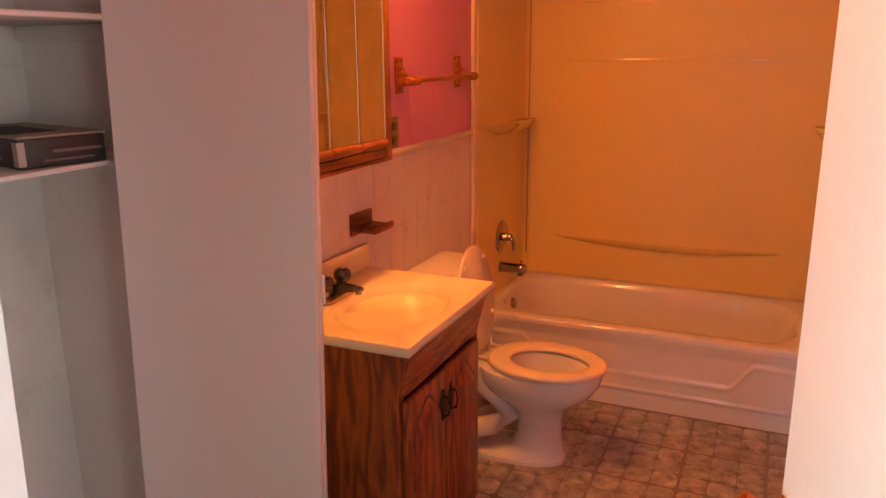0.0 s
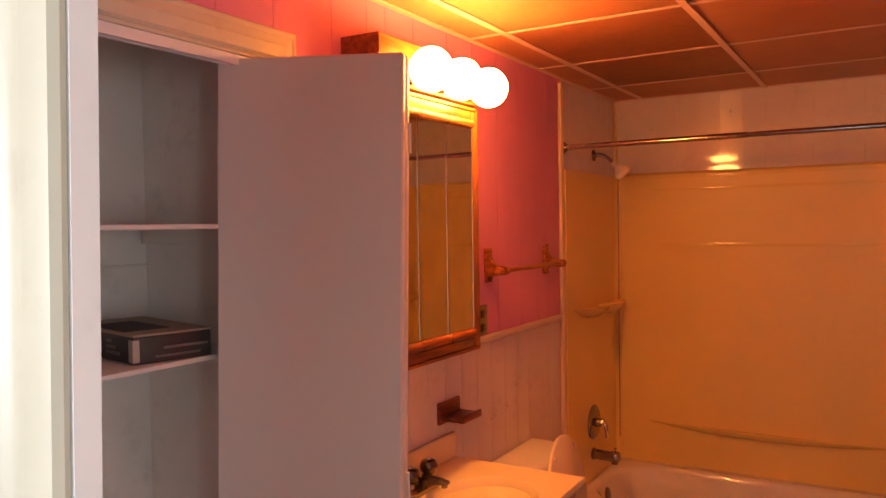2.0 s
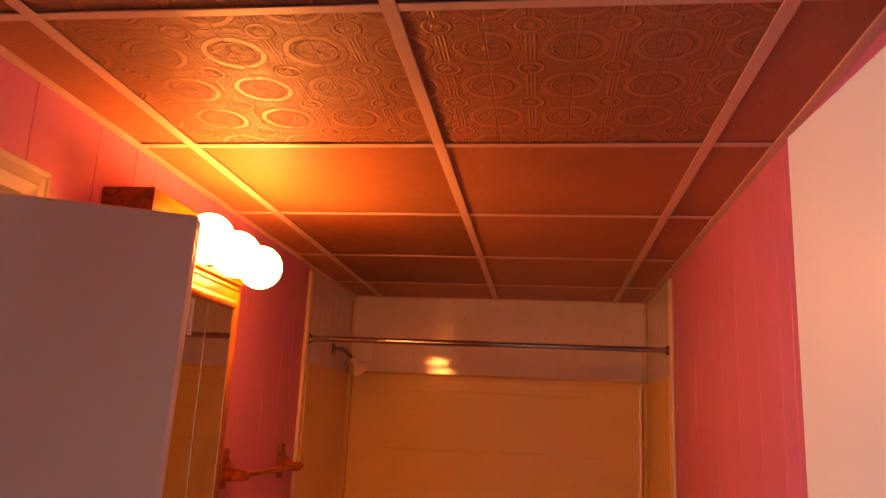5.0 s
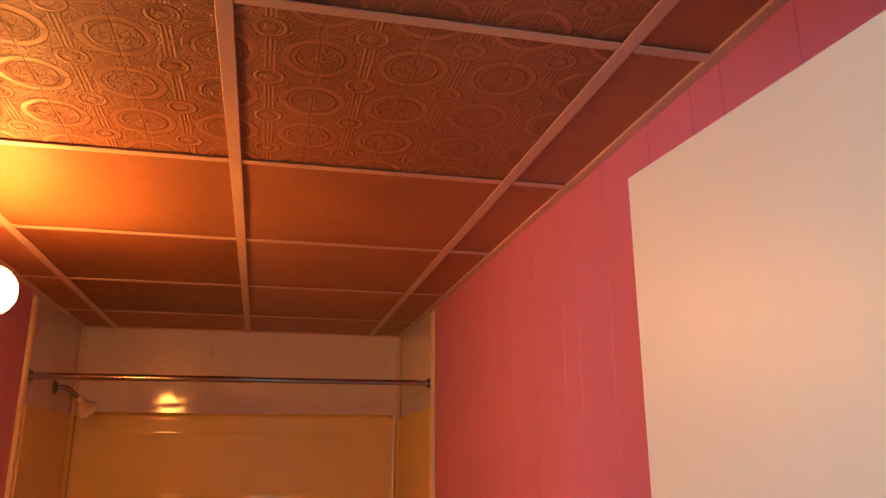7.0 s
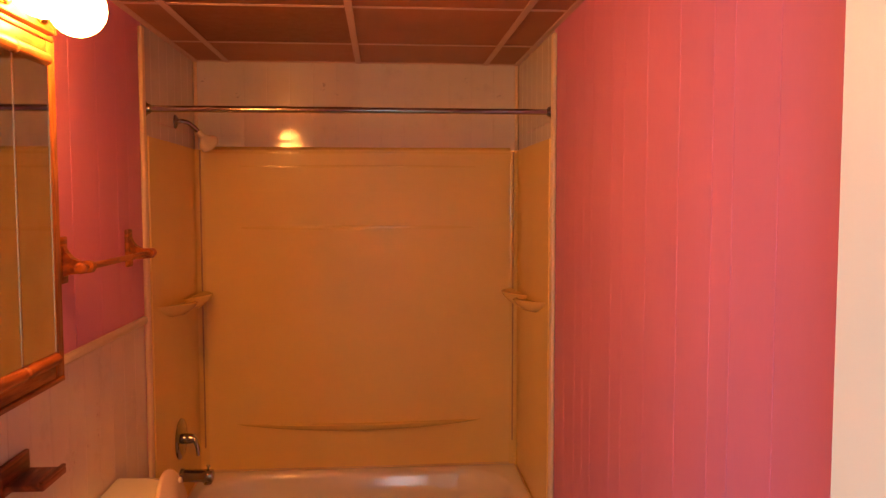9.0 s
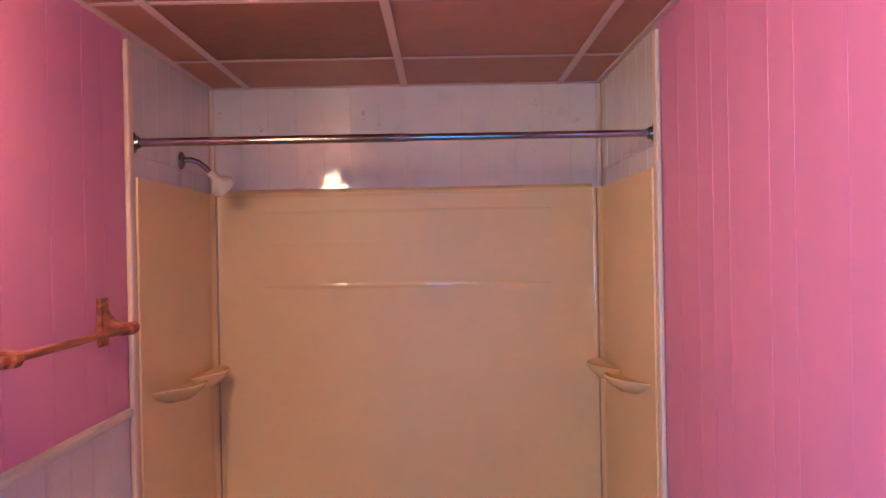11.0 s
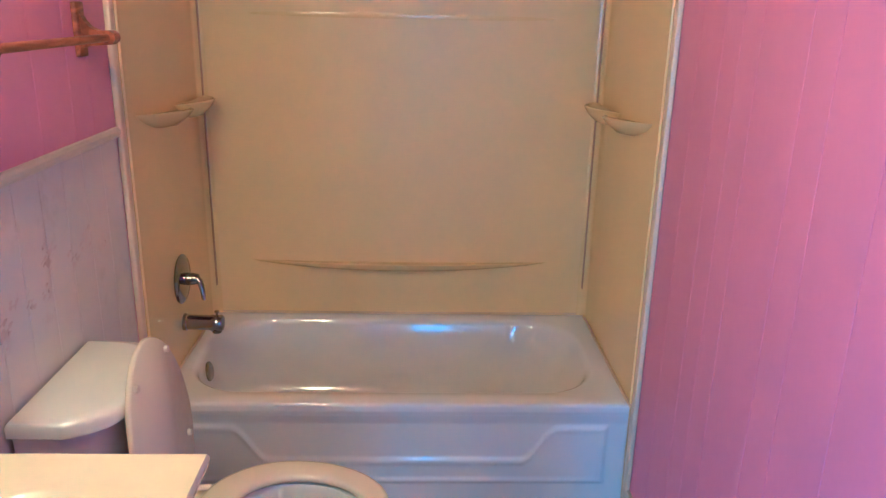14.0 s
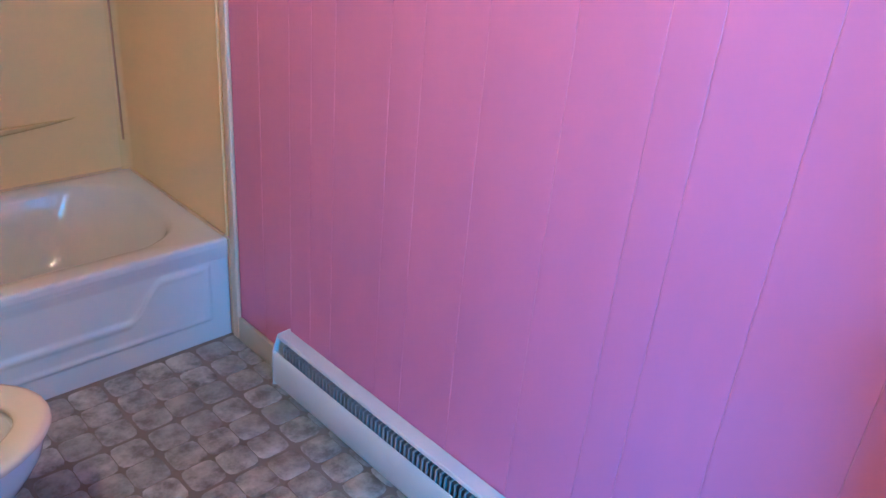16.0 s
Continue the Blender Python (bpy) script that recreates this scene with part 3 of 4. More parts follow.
box(-0.032, -0.012, CL0 + 0.013, CL1 - 0.013, CLZ - 0.016, CLZ - 0.0125, bm=bm)
part("channel", bm, WHITE_TRIM, track)

# bifold closet door, folded open
A, F, G = Vector((-0.030, -1.897, 0)), Vector((0.322, -1.757, 0)), Vector((-0.057, -2.005, 0))
F2 = Vector((0.345, -1.818, 0))
LEAN = Vector((-0.0165, -0.0145, 0))


def leaf(p, q, thick):
    d = (q - p).normalized()
    nrm = Vector((d.y, -d.x, 0))
    r = 0.004
    L = (q - p).length
    prof = [(0, r), (r, 0), (L - r, 0), (L, r), (L, thick - r), (L - r, thick), (r, thick), (0, thick - r)]
    lo, hi = [[p + d * u - nrm * v + Vector((0, 0, z)) + LEAN * (2.05 - z) for u, v in prof] for z in (0.012, 2.050)]
    ins = [[p + d * min(max(u, 0.003), L - 0.003) - nrm * min(max(v, 0.003), thick - 0.003) + Vector((0, 0, z)) + LEAN * (2.05 - z) for u, v in prof] for z in (0.009, 2.054)]
    return loft([ins[0], lo, hi, ins[1]])


bifold = thing("bifold_door", (0.19, -1.95, 0.0), "plain white bifold closet door, folded open", "door")
part("leaf", leaf(G, F2, 0.033), DOOR_WHITE, bifold)
part("leaf", leaf(F, A, 0.028), DOOR_WHITE, bifold)
for z in (0.30, 1.04, 1.86):
    h = part("hinge", rod(F2 + LEAN * (2.05 - z) + Vector((-0.004, 0.033, z - 0.035)), F2 + LEAN * (2.05 - z) + Vector((-0.004, 0.033, z + 0.035)), 0.0045), DOOR_WHITE, bifold, "painted fold hinge")

# ---------------------------------------------------------------- entrance: jamb, casing, door
def racked(bm):
    """The latch side of the old door frame stands a little out of plumb."""
    for v in bm.verts:
        if v.co.x < DX0 + 0.001:
            v.co.x += 0.03 * (v.co.z - 1.64)
    return bm


bm = box(DX0 - 0.012, DX0, NEAR - WALL + 0.001, NEAR + 0.001, 0, DZ)
box(DX0, DX1, NEAR - WALL + 0.001, NEAR + 0.001, DZ - 0.0125, DZ - 0.0005, bm=bm)
tagged(part("trim_entrance_jamb", racked(bm), WHITE_TRIM), "white painted door jamb with chipped edge", "door jamb", kind="structure")
pr = casing_profile(0.082)
yh = NEAR - WALL
bm = loft([[Vector((DX0 - 0.003 - u, yh - d, z)) for u, d in pr] for z in (0.0, DZ)])
loft([[Vector((DX0 - 0.003 - u, yh - d, DZ + 0.001 + u)) for u, d in pr], [Vector((DX1 + 0.05, yh - d, DZ + 0.001 + u)) for u, d in pr]], bm)
tagged(part("trim_entrance_casing", racked(bm), CASING), "cream moulded casing on the hall side of the doorway", "door casing", kind="structure")

E0, E1 = Vector((1.336, -2.144, 0)), Vector((1.390, -2.885, 0))
ed = (E1 - E0).normalized()
en = Vector((-ed.y, ed.x, 0))
if en.x < 0:
    en = -en


def entry_leaf():
    L, th, r = (E1 - E0).length, 0.035, 0.003
    prof = [(0, r), (r, 0), (L - r, 0), (L, r), (L, th - r), (L - r, th), (r, th), (0, th - r)]
    return loft([[E0 + ed * u + en * v + Vector((0, 0, z)) for u, v in prof] for z in (0.012, 2.083)])


door_1 = thing("door_1", (1.38, -2.5, 0.0), "plain ivory flush entrance door standing open along the wall", "door", kind="structure")
part("leaf", entry_leaf(), ENTRY_WHITE, door_1)
kp = E0 + ed * 0.065 + Vector((0, 0, 0.945))
knob = part("knob", lathe([(0.0, 0.0), (0.030, 0.0), (0.032, 0.004), (0.028, 0.008), (0.013, 0.012), (0.011, 0.030), (0.020, 0.036), (0.027, 0.046), (0.027, 0.056), (0.020, 0.064), (0.0, 0.067)], kp, -en), BRASS, door_1, "round brass door knob")
part("latch_plate", box(-0.0015, 0.0, -0.012, 0.012, -0.028, 0.028), BRASS, door_1)
bpy.data.objects["latch_plate"].matrix_basis = Matrix.Translation(E0 + en * 0.0175 + Vector((0, 0, 0.945))) @ Matrix.Rotation(math.atan2(-ed.y, -ed.x) + math.pi, 4, "Z")
bpy.data.objects["latch_plate"].matrix_parent_inverse = Matrix.Translation(-door_1.location)

# hall windows, out of view; the first and third are added for their light
def hall_window(name, a, b, place):
    """place(u, w) gives x, y from the run along the wall and the depth into it."""
    mx, my = place((a + b) / 2, 0.05)
    win = thing(name, (mx, my, WZ0), "unseen white framed hall window", "window", kind="structure")
    bm = bmesh.new()
    for u0, u1, z0, z1 in ((a, a + 0.04, WZ0, WZ1), (b - 0.04, b, WZ0, WZ1), (a + 0.04, b - 0.04, WZ0, WZ0 + 0.04), (a + 0.04, b - 0.04, WZ1 - 0.04, WZ1)):
        (x0, y0), (x1, y1) = place(u0, 0.02), place(u1, 0.07)
        box(min(x0, x1), max(x0, x1), min(y0, y1), max(y0, y1), z0, z1, bm=bm)
    part("window_frame", bm, WHITE_TRIM, win)


for k, (w0, w1) in enumerate(WINDOWS):
    hall_window("window_%d" % (k + 1), w0, w1, lambda u, w: (u, HY - w))
hall_window("window_3", *SIDE_WINDOW, lambda u, w: (HX1 - 0.1 + w, u))

# ---------------------------------------------------------------- tub and surround
TY0, RIM = 0.0, 0.376
tub = thing("bathtub", (0.76, 0.38, 0.0), "white enamel alcove bathtub with embossed apron", "bathtub")


def tub_basin():
    def ring(x0, x1, y0, y1, r, z):
        return rounded(x0, x1, y0, y1, r, z, 10)
    loops = [
        ring(0.012, W - 0.012, 0.004, 0.757, 0.006, RIM - 0.045),
        ring(0.012, W - 0.012, 0.000, 0.757, 0.010, RIM - 0.012),
        ring(0.014, W - 0.014, 0.003, 0.755, 0.012, RIM - 0.003),
        ring(0.020, W - 0.020, 0.010, 0.750, 0.018, RIM),
        ring(0.052, W - 0.075, 0.078, 0.700, 0.21, RIM - 0.002),
        ring(0.060, W - 0.087, 0.088, 0.692, 0.215, RIM - 0.010),
        ring(0.066, W - 0.098, 0.096, 0.685, 0.22, RIM - 0.03),
        ring(0.088, W - 0.16, 0.115, 0.665, 0.21, RIM - 0.15),
        ring(0.115, W - 0.25, 0.135, 0.645, 0.19, RIM - 0.26),
        ring(0.155, W - 0.33, 0.165, 0.615, 0.16, RIM - 0.31),
        ring(0.240, W - 0.42, 0.230, 0.550, 0.10, RIM - 0.322),
    ]
    return loft(loops, cap0=False)


part("basin", tub_basin(), TUB_WHITE, tub, sharp=60)


def apron():
    """The front of the tub; its raised panel is low in the middle and sweeps up at both ends."""
    nx, nz = 200, 64
    bm = bmesh.new()

    def top(x):
        e = min(x - 0.085, (W - 0.085) - x)
        s = min(1, max(0, (e - 0.155) / 0.115))
        return 0.290 + (0.172 - 0.290) * s * s * (3 - 2 * s)

    def out(x, z):
        d = min(x - 0.082, W - 0.082 - x, z - 0.082, (top(x) - z) * 0.75)
        a = min(1, max(0, (d + 0.006) / 0.012))
        b = min(1, max(0, (d - 0.010) / 0.012))
        return 0.007 * (a * a * (3 - 2 * a)) - 0.004 * (b * b * (3 - 2 * b))
    vs = []
    for i in range(nx + 1):
        x = 0.012 + (W - 0.024) * i / nx
        vs.append([bm.verts.new((x, 0.012 - out(x, z) - 0.012 * min(1, max(0, (z - 0.30) / 0.05)), z)) for k in range(nz + 1) for z in [0.0 + (RIM - 0.028) * k / nz]])
    for i in range(nx):
        for k in range(nz):
            bm.faces.new((vs[i][k], vs[i + 1][k], vs[i + 1][k + 1], vs[i][k + 1]))
    return bm


part("apron", apron(), TUB_WHITE, tub, "apron embossed with a sweeping panel", sharp=80)
part("overflow_plate", lathe([(0.036, 0.0), (0.036, 0.004), (0.030, 0.009), (0.012, 0.011), (0.0, 0.011)], (0.077, 0.372, 0.298), (1, 0, 0.14)), DARK_CHROME, tub, "round chrome overflow plate")
part("drain", lathe([(0.03, 0.0), (0.03, 0.003), (0.0, 0.002)], (0.33, 0.385, RIM - 0.322), (0, 0, 1)), CHROME, tub)

surround = thing("tub_surround", (0.76, 0.74, RIM), "glossy almond plastic tub surround with moulded shelves", "tub surround")
SZ0, SZ1 = RIM + 0.002, 1.905


def back_panel():
    """Back sheet with a shallow roll at two heights and a soft belly."""
    bm = bmesh.new()
    nx = 24
    zs = sorted([SZ0 + (SZ1 - SZ0) * k / 24 for k in range(25)] + [1.690 + 0.005 * k for k in range(9)] + [1.868, 1.874, 1.880, 1.886, 1.892, 1.898])
    def y(x, z):
        roll = 0.0005 * math.exp(-((z - 1.71) / 0.006) ** 2)
        belly = 0.004 * math.sin(math.pi * (x / W)) * math.sin(2.2 * z + 0.6)
        return 0.748 - roll - belly
    vs = [[bm.verts.new((0.034 + (W - 0.068) * i / nx, y(0.034 + (W - 0.068) * i / nx, z), z)) for z in zs] for i in range(nx + 1)]
    for i in range(nx):
        for k in range(len(zs) - 1):
            bm.faces.new((vs[i][k], vs[i + 1][k], vs[i + 1][k + 1], vs[i][k + 1]))
    ext = bmesh.ops.extrude_face_region(bm, geom=list(bm.faces))
    for v in ext["geom"]:
        if isinstance(v, bmesh.types.BMVert):
            v.co.y = 0.764
    return bm


part("back_panel", back_panel(), SURROUND_SATIN, surround)
for z, r, x0, x1 in ((1.540, 0.060, 0.20, 1.33), (1.829, 0.030, 0.20, 1.33), (1.893, 0.030, 0.040, W - 0.040)):
    n = 24
    line = [(x0 + (x1 - x0) * k / n, 0.7485 - 0.004 * math.sin(math.pi * (x0 + (x1 - x0) * k / n) / W) * math.sin(2.2 * z + 0.6) + r - 0.0014 * math.sin(math.pi * (k + 1) / (n + 2)) ** 0.5, z) for k in range(n + 1)]
    part("moulded_roll", tube(line, r, 120), SURROUND, surround, "glossy moulded crease in the panel", sharp=180)


def side_panel(left):
    """Side sheet turning the back corner in a cove."""
    s = 1 if left else -1
    x0 = 0.002 if left else W - 0.002
    pts, r = [], 0.034
    for y in (0.0, 0.02, 0.2, 0.4, 0.6):
        pts.append((0.010 + (0.004 if 0.02 < y < 0.6 else 0), y))
    for k in range(9):
        a = radians(90 * k / 8)
        pts.append((0.010 + r * (1 - math.cos(a)), 0.740 - r + r * math.sin(a)))
    front = [(x0 + s * u, v) for u, v in pts]
    rear = [(x0 + s * 0.0, v) if v < 0.69 else (x0 + s * max(0.0, u - 0.01), min(0.768, v + 0.024)) for u, v in pts]
    loop = front + rear[::-1]
    return loft([[Vector((u, v, z)) for u, v in loop] for z in (SZ0, SZ0 + 0.4, SZ0 + 0.9, SZ1 - 0.006, SZ1)])


for left in (True, False):
    part("side_panel", side_panel(left), SURROUND, surround)
    s, x0 = (1, 0.0) if left else (-1, W)
    # raised front roll of the side sheet
    part("edge_roll", tube([(x0 + s * 0.012, 0.010, SZ0), (x0 + s * 0.012, 0.010, SZ1)], 0.006), SURROUND, surround)
    part("seam", box(*sorted((x0 + s * 0.028, x0 + s * 0.033)), 0.728, 0.738, SZ0 + 0.12, SZ1 - 0.004), SEAM, surround, "brown stained seam")


def lens_shelf(a, b, inward, deep, drop, zc, nseg=28, dish=0.010, skew=0.5, rise=0.0):
    """A leaf-shaped moulded ledge from a to b (x, y) on a wall; inward is the way out of the wall."""
    a, b, inward = Vector((*a, 0)), Vector((*b, 0)), Vector((*inward, 0))
    loops = []
    for i in range(nseg + 1):
        t = i / nseg
        w = math.sin(math.pi * (t ** (math.log(0.5) / math.log(skew)))) ** 0.72 if 0 < t < 1 else 0.0
        d, h = max(deep * w, 0.0015), max(drop * w, 0.0015)
        p = a + (b - a) * t
        sec = [(0, -h), (0.45 * d, -0.85 * h), (0.85 * d, -0.35 * h), (d, 0.0), (d * 0.93, 0.004 * w), (0.72 * d, -dish * w * 0.5), (0.3 * d, -dish * w), (0, -dish * w * 0.4)]
        loops.append([p + inward * u + Vector((0, 0, zc + rise * (1 - t) + v)) for u, v in sec])
    return loft(loops)


part("long_shelf", lens_shelf((0.165, 0.752), (1.363, 0.752), (0, -1), 0.072, 0.044, 0.604), SURROUND, surround, "long curved moulded ledge")
for left in (True, False):
    s, x0 = (1, 0.012) if left else (-1, W - 0.012)
    c = part("corner_shelf", lens_shelf((x0, 0.08), (x0, 0.54), (s, 0), 0.088, 0.054, 1.226, skew=0.5, rise=0.034), SURROUND, surround, "leaf-shaped corner soap shelf")
    part("soap_wedge", lens_shelf((x0 + s * 0.006, 0.43), (x0 + s * 0.020, 0.728), (s * 0.97, -0.24), 0.085, 0.062, 1.246, skew=0.55), SURROUND, c)

# yellowed caulk along the rim
caulk = tagged(part("trim_caulk", tube([(0.020, 0.012, RIM + 0.003), (0.020, 0.745, RIM + 0.003), (W - 0.020, 0.745, RIM + 0.003), (W - 0.020, 0.012, RIM + 0.003), (W - 0.013, -0.003, RIM - 0.01), (W - 0.012, -0.004, 0.01)], 0.0055, 8), CAULK), "yellowed caulk bead round the tub rim", "caulk", kind="structure")

# tileboard above the surround
def board_row(name_wall, fn, count, length, z0, z1):
    g = 0.0008
    for k in range(count):
        a, b = k * length / count + g, (k + 1) * length / count - g
        c = 0.0012
        prof = [(a, 0), (a, 0.0012), (a + c, 0.002), (b - c, 0.002), (b, 0.0012), (b, 0)]
        part("wall_tile", loft([[Vector(fn(u, w, z)) for u, w in prof] for z in (z0 + g, z1 - g)]), TILEBOARD_PLAIN, name_wall, sharp=12)


for z0, z1 in ((1.905, 1.972), (1.972, TOP - 0.004)):
    board_row(wall_back, lambda u, w, z: (0.016 + u, BACK - w, z), 14, W - 0.032, z0, z1)
    board_row(wall_left, lambda u, w, z: (w, u - 0.006, z), 7, 0.77, z0, z1)
    board_row(wall_right, lambda u, w, z: (W - w, u - 0.006, z), 7, 0.77, z0, z1)
for x in (0.004, W - 0.020):
    part("corner_bead", box(x, x + 0.016, BACK - 0.022, BACK - 0.006, 1.906, TOP - 0.005, 0.004), ALMOND_TRIM, wall_back, "cream corner bead")

# worn flower sprays printed on the tileboard
def spray(wall, place, x, z, size, seed, mat, count=(5, 8)):
    """A loose spray of small petals; place(u, v) gives the point on the wall's face."""
    rnd = random.Random(seed)
    bm = bmesh.new()
    for k in range(rnd.randint(*count)):
        a, d = rnd.uniform(0, math.tau), rnd.uniform(0.1, 0.9) * size
        cx, cz, rr = x + d * math.cos(a) * 1.1, z + d * math.sin(a), size * rnd.uniform(0.12, 0.30)
        tilt = rnd.uniform(0, 3)
        lift = 0.0001 * k
        out = [(cx + rr * math.cos(t) * (1 + 0.35 * math.sin(3 * t + tilt)), cz + 0.7 * rr * math.sin(t + 0.5 * tilt)) for t in [math.tau * i / 12 for i in range(12)]]
        bm.faces.new([bm.verts.new(place(u, v, lift)) for u, v in out])
    part("flower_print", bm, mat, wall, "worn flower print")


PRINT = surface("worn_grey_print", (0.46, 0.44, 0.45), 0.3, vary=0.25, big=30)
PRINT_ROSE = surface("worn_rose_print", (0.53, 0.46, 0.45), 0.3, vary=0.25, big=30)
for k, (x, z, s) in enumerate(((0.045, 2.225, 0.014), (0.20, 2.155, 0.018), (0.60, 2.205, 0.024), (1.275, 2.235, 0.018), (1.43, 2.165, 0.016), (1.22, 2.13, 0.012), (1.26, 2.06, 0.010), (0.66, 2.23, 0.010), (0.66, 2.17, 0.010), (1.33, 2.20, 0.012))):
    spray(wall_back, lambda u, v, w: (u, BACK - 0.0024 - w, v), x, z, s, k + 3, PRINT)
WAINSCOT_SPRAYS = ((-0.503, 1.024, 0.045), (-0.387, 0.971, 0.036), (-0.310, 1.012, 0.040), (-0.199, 0.963, 0.032), (-0.523, 0.957, 0.034), (-0.602, 0.955, 0.030), (-0.667, 0.975, 0.026), (-0.714, 0.933, 0.040))
for k, (y, z, s) in enumerate(WAINSCOT_SPRAYS):
    spray(wall_left, lambda u, v, w: (0.0006 + w, u, v), y, z, s, k + 40, PRINT_ROSE, (9, 14))

# shower curtain rod
curtain_rod = thing("shower_rod", (0.76, 0.014, 2.006), "brushed steel tension shower rod across the alcove", "shower rod")
RY, RZ = 0.014, 2.006
part("outer_tube", rod((0.012, RY, RZ), (0.80, RY, RZ), 0.0125), STEEL, curtain_rod)
part("inner_tube", rod((0.80, RY, RZ), (W - 0.012, RY, RZ), 0.0108), STEEL, curtain_rod)
for x, d in ((0.0025, 1), (W - 0.0025, -1)):
    part("end_flange", lathe([(0.030, 0.0), (0.030, 0.004), (0.020, 0.010), (0.0165, 0.022), (0.0, 0.022)], (x, RY, RZ), (d, 0, 0)), DARK_CHROME, curtain_rod)

# shower arm and head
shower = thing("shower", (0.01, 0.42, 2.0), "chrome shower arm with ivory plastic head", "shower head")
part("flange", lathe([(0.030, 0.0), (0.029, 0.003), (0.018, 0.010), (0.011, 0.012), (0.0, 0.012)], (0.006, 0.42, 2.0), (1, 0, 0)), DARK_CHROME, shower)
part("arm", tube([(0.01, 0.42, 2.0), (0.035, 0.425, 2.003), (0.058, 0.437, 1.996), (0.078, 0.454, 1.978), (0.092, 0.466, 1.960)], 0.0095), STEEL, shower)
ax = Vector((0.45, 0.42, -0.62))
part("collar", lathe([(0.012, 0.0), (0.014, 0.004), (0.014, 0.030), (0.017, 0.034), (0.0, 0.034)], (0.088, 0.463, 1.966), ax), SEAT, shower, "ivory plastic collar")
part("head", lathe([(0.013, 0.0), (0.020, 0.010), (0.036, 0.026), (0.043, 0.036), (0.043, 0.052), (0.038, 0.058), (0.034, 0.057), (0.0, 0.055)], Vector((0.088, 0.463, 1.966)) + ax.normalized() * 0.03, ax), SEAT, shower, "ivory plastic spray head")

# mixing valve and spout
valve = thing("shower_valve", (0.014, 0.345, 0.664), "chrome single-lever shower valve on the surround", "faucet")
part("escutcheon", lathe([(0.086, 0.0), (0.086, 0.003), (0.078, 0.009), (0.050, 0.013), (0.024, 0.015), (0.0, 0.015)], (0.0175, 0.345, 0.664), (1, 0, 0), 40), STEEL, valve)
part("hub", lathe([(0.022, 0.0), (0.021, 0.030), (0.017, 0.045), (0.0, 0.047)], (0.030, 0.345, 0.664), (1, 0, 0)), STEEL, valve)
part("lever", tube([(0.066, 0.345, 0.668), (0.082, 0.337, 0.656), (0.092, 0.325, 0.631), (0.096, 0.317, 0.598)], [0.013, 0.011, 0.009, 0.007]), STEEL, valve)
spout = thing("tub_spout", (0.014, 0.335, 0.508), "chrome tub spout with diverter knob on the surround", "faucet")
part("body", lathe([(0.030, 0.0), (0.030, 0.010), (0.026, 0.014), (0.0265, 0.090), (0.029, 0.096), (0.029, 0.128), (0.025, 0.134), (0.0, 0.134)], (0.0175, 0.335, 0.508), (1, 0, -0.03)), STEEL, spout)
part("nozzle", rod((0.128, 0.335, 0.496), (0.128, 0.335, 0.470), 0.017, 0.016), DARK_CHROME, spout)
part("diverter", lathe([(0.004, 0.0), (0.004, 0.012), (0.008, 0.014), (0.008, 0.020), (0.0, 0.021)], (0.132, 0.335, 0.530), (0, 0, 1)), STEEL, spout)

# ---------------------------------------------------------------- toilet
TC = -0.565
toilet = thing("toilet", (0.4, TC, 0.0), "white china toilet with its bone seat lid raised", "toilet")


def bowl():
    rows = [(0.0, 0.24, 0.615, 0.112), (0.022, 0.24, 0.615, 0.112), (0.030, 0.34, 0.612, 0.100), (0.06, 0.40, 0.606, 0.090), (0.12, 0.42, 0.600, 0.085), (0.19, 0.42, 0.602, 0.087), (0.225, 0.395, 0.616, 0.102), (0.26, 0.345, 0.660, 0.136), (0.30, 0.285, 0.715, 0.164), (0.34, 0.260, 0.741, 0.177), (0.380, 0.25, 0.752, 0.181), (0.392, 0.252, 0.750, 0.179), (0.396, 0.26, 0.742, 0.172)]
    loops = [egg(x0, x1, h, TC, z) for z, x0, x1, h in rows]
    loops += [egg(0.375, 0.690, 0.118, TC, 0.394), egg(0.385, 0.680, 0.110, TC, 0.375), egg(0.405, 0.655, 0.095, TC, 0.30), egg(0.44, 0.61, 0.065, TC, 0.22), egg(0.47, 0.57, 0.04, TC, 0.18)]
    return loft(loops)


part("bowl", bowl(), CHINA, toilet, sharp=50)
part("bowl_foot", loft([egg(0.15, 0.62, 0.116, TC, z, power=0.8) for z in (0.0, 0.018)] + [egg(0.156, 0.612, 0.110, TC, 0.024, power=0.8)]), CHINA, toilet)
for sgn in (-1, 1):
    part("trapway", tube([(0.20, TC + sgn * 0.045, 0.06), (0.25, TC + sgn * 0.062, 0.10), (0.33, TC + sgn * 0.066, 0.13), (0.40, TC + sgn * 0.060, 0.19), (0.36, TC + sgn * 0.066, 0.26), (0.28, TC + sgn * 0.060, 0.31), (0.20, TC + sgn * 0.05, 0.33)], [0.036, 0.040, 0.042, 0.044, 0.046, 0.046, 0.042]), CHINA, toilet, sharp=80)
    part("bolt_cap", ball((0.30, TC + sgn * 0.105, 0.024), 0.016, (1, 1, 0.9), n=14), SEAT, toilet, "ivory bolt cap")
part("deck", loft([rounded(0.03, 0.33, TC - 0.105, TC + 0.105, 0.04, z) for z in (0.31, 0.385)] + [rounded(0.036, 0.324, TC - 0.099, TC + 0.099, 0.038, 0.392)]), CHINA, toilet)
part("water", loft([egg(0.408, 0.652, 0.093, TC, 0.296), egg(0.409, 0.651, 0.092, TC, 0.2965)]), WATER, toilet)


TK = TC - 0.013


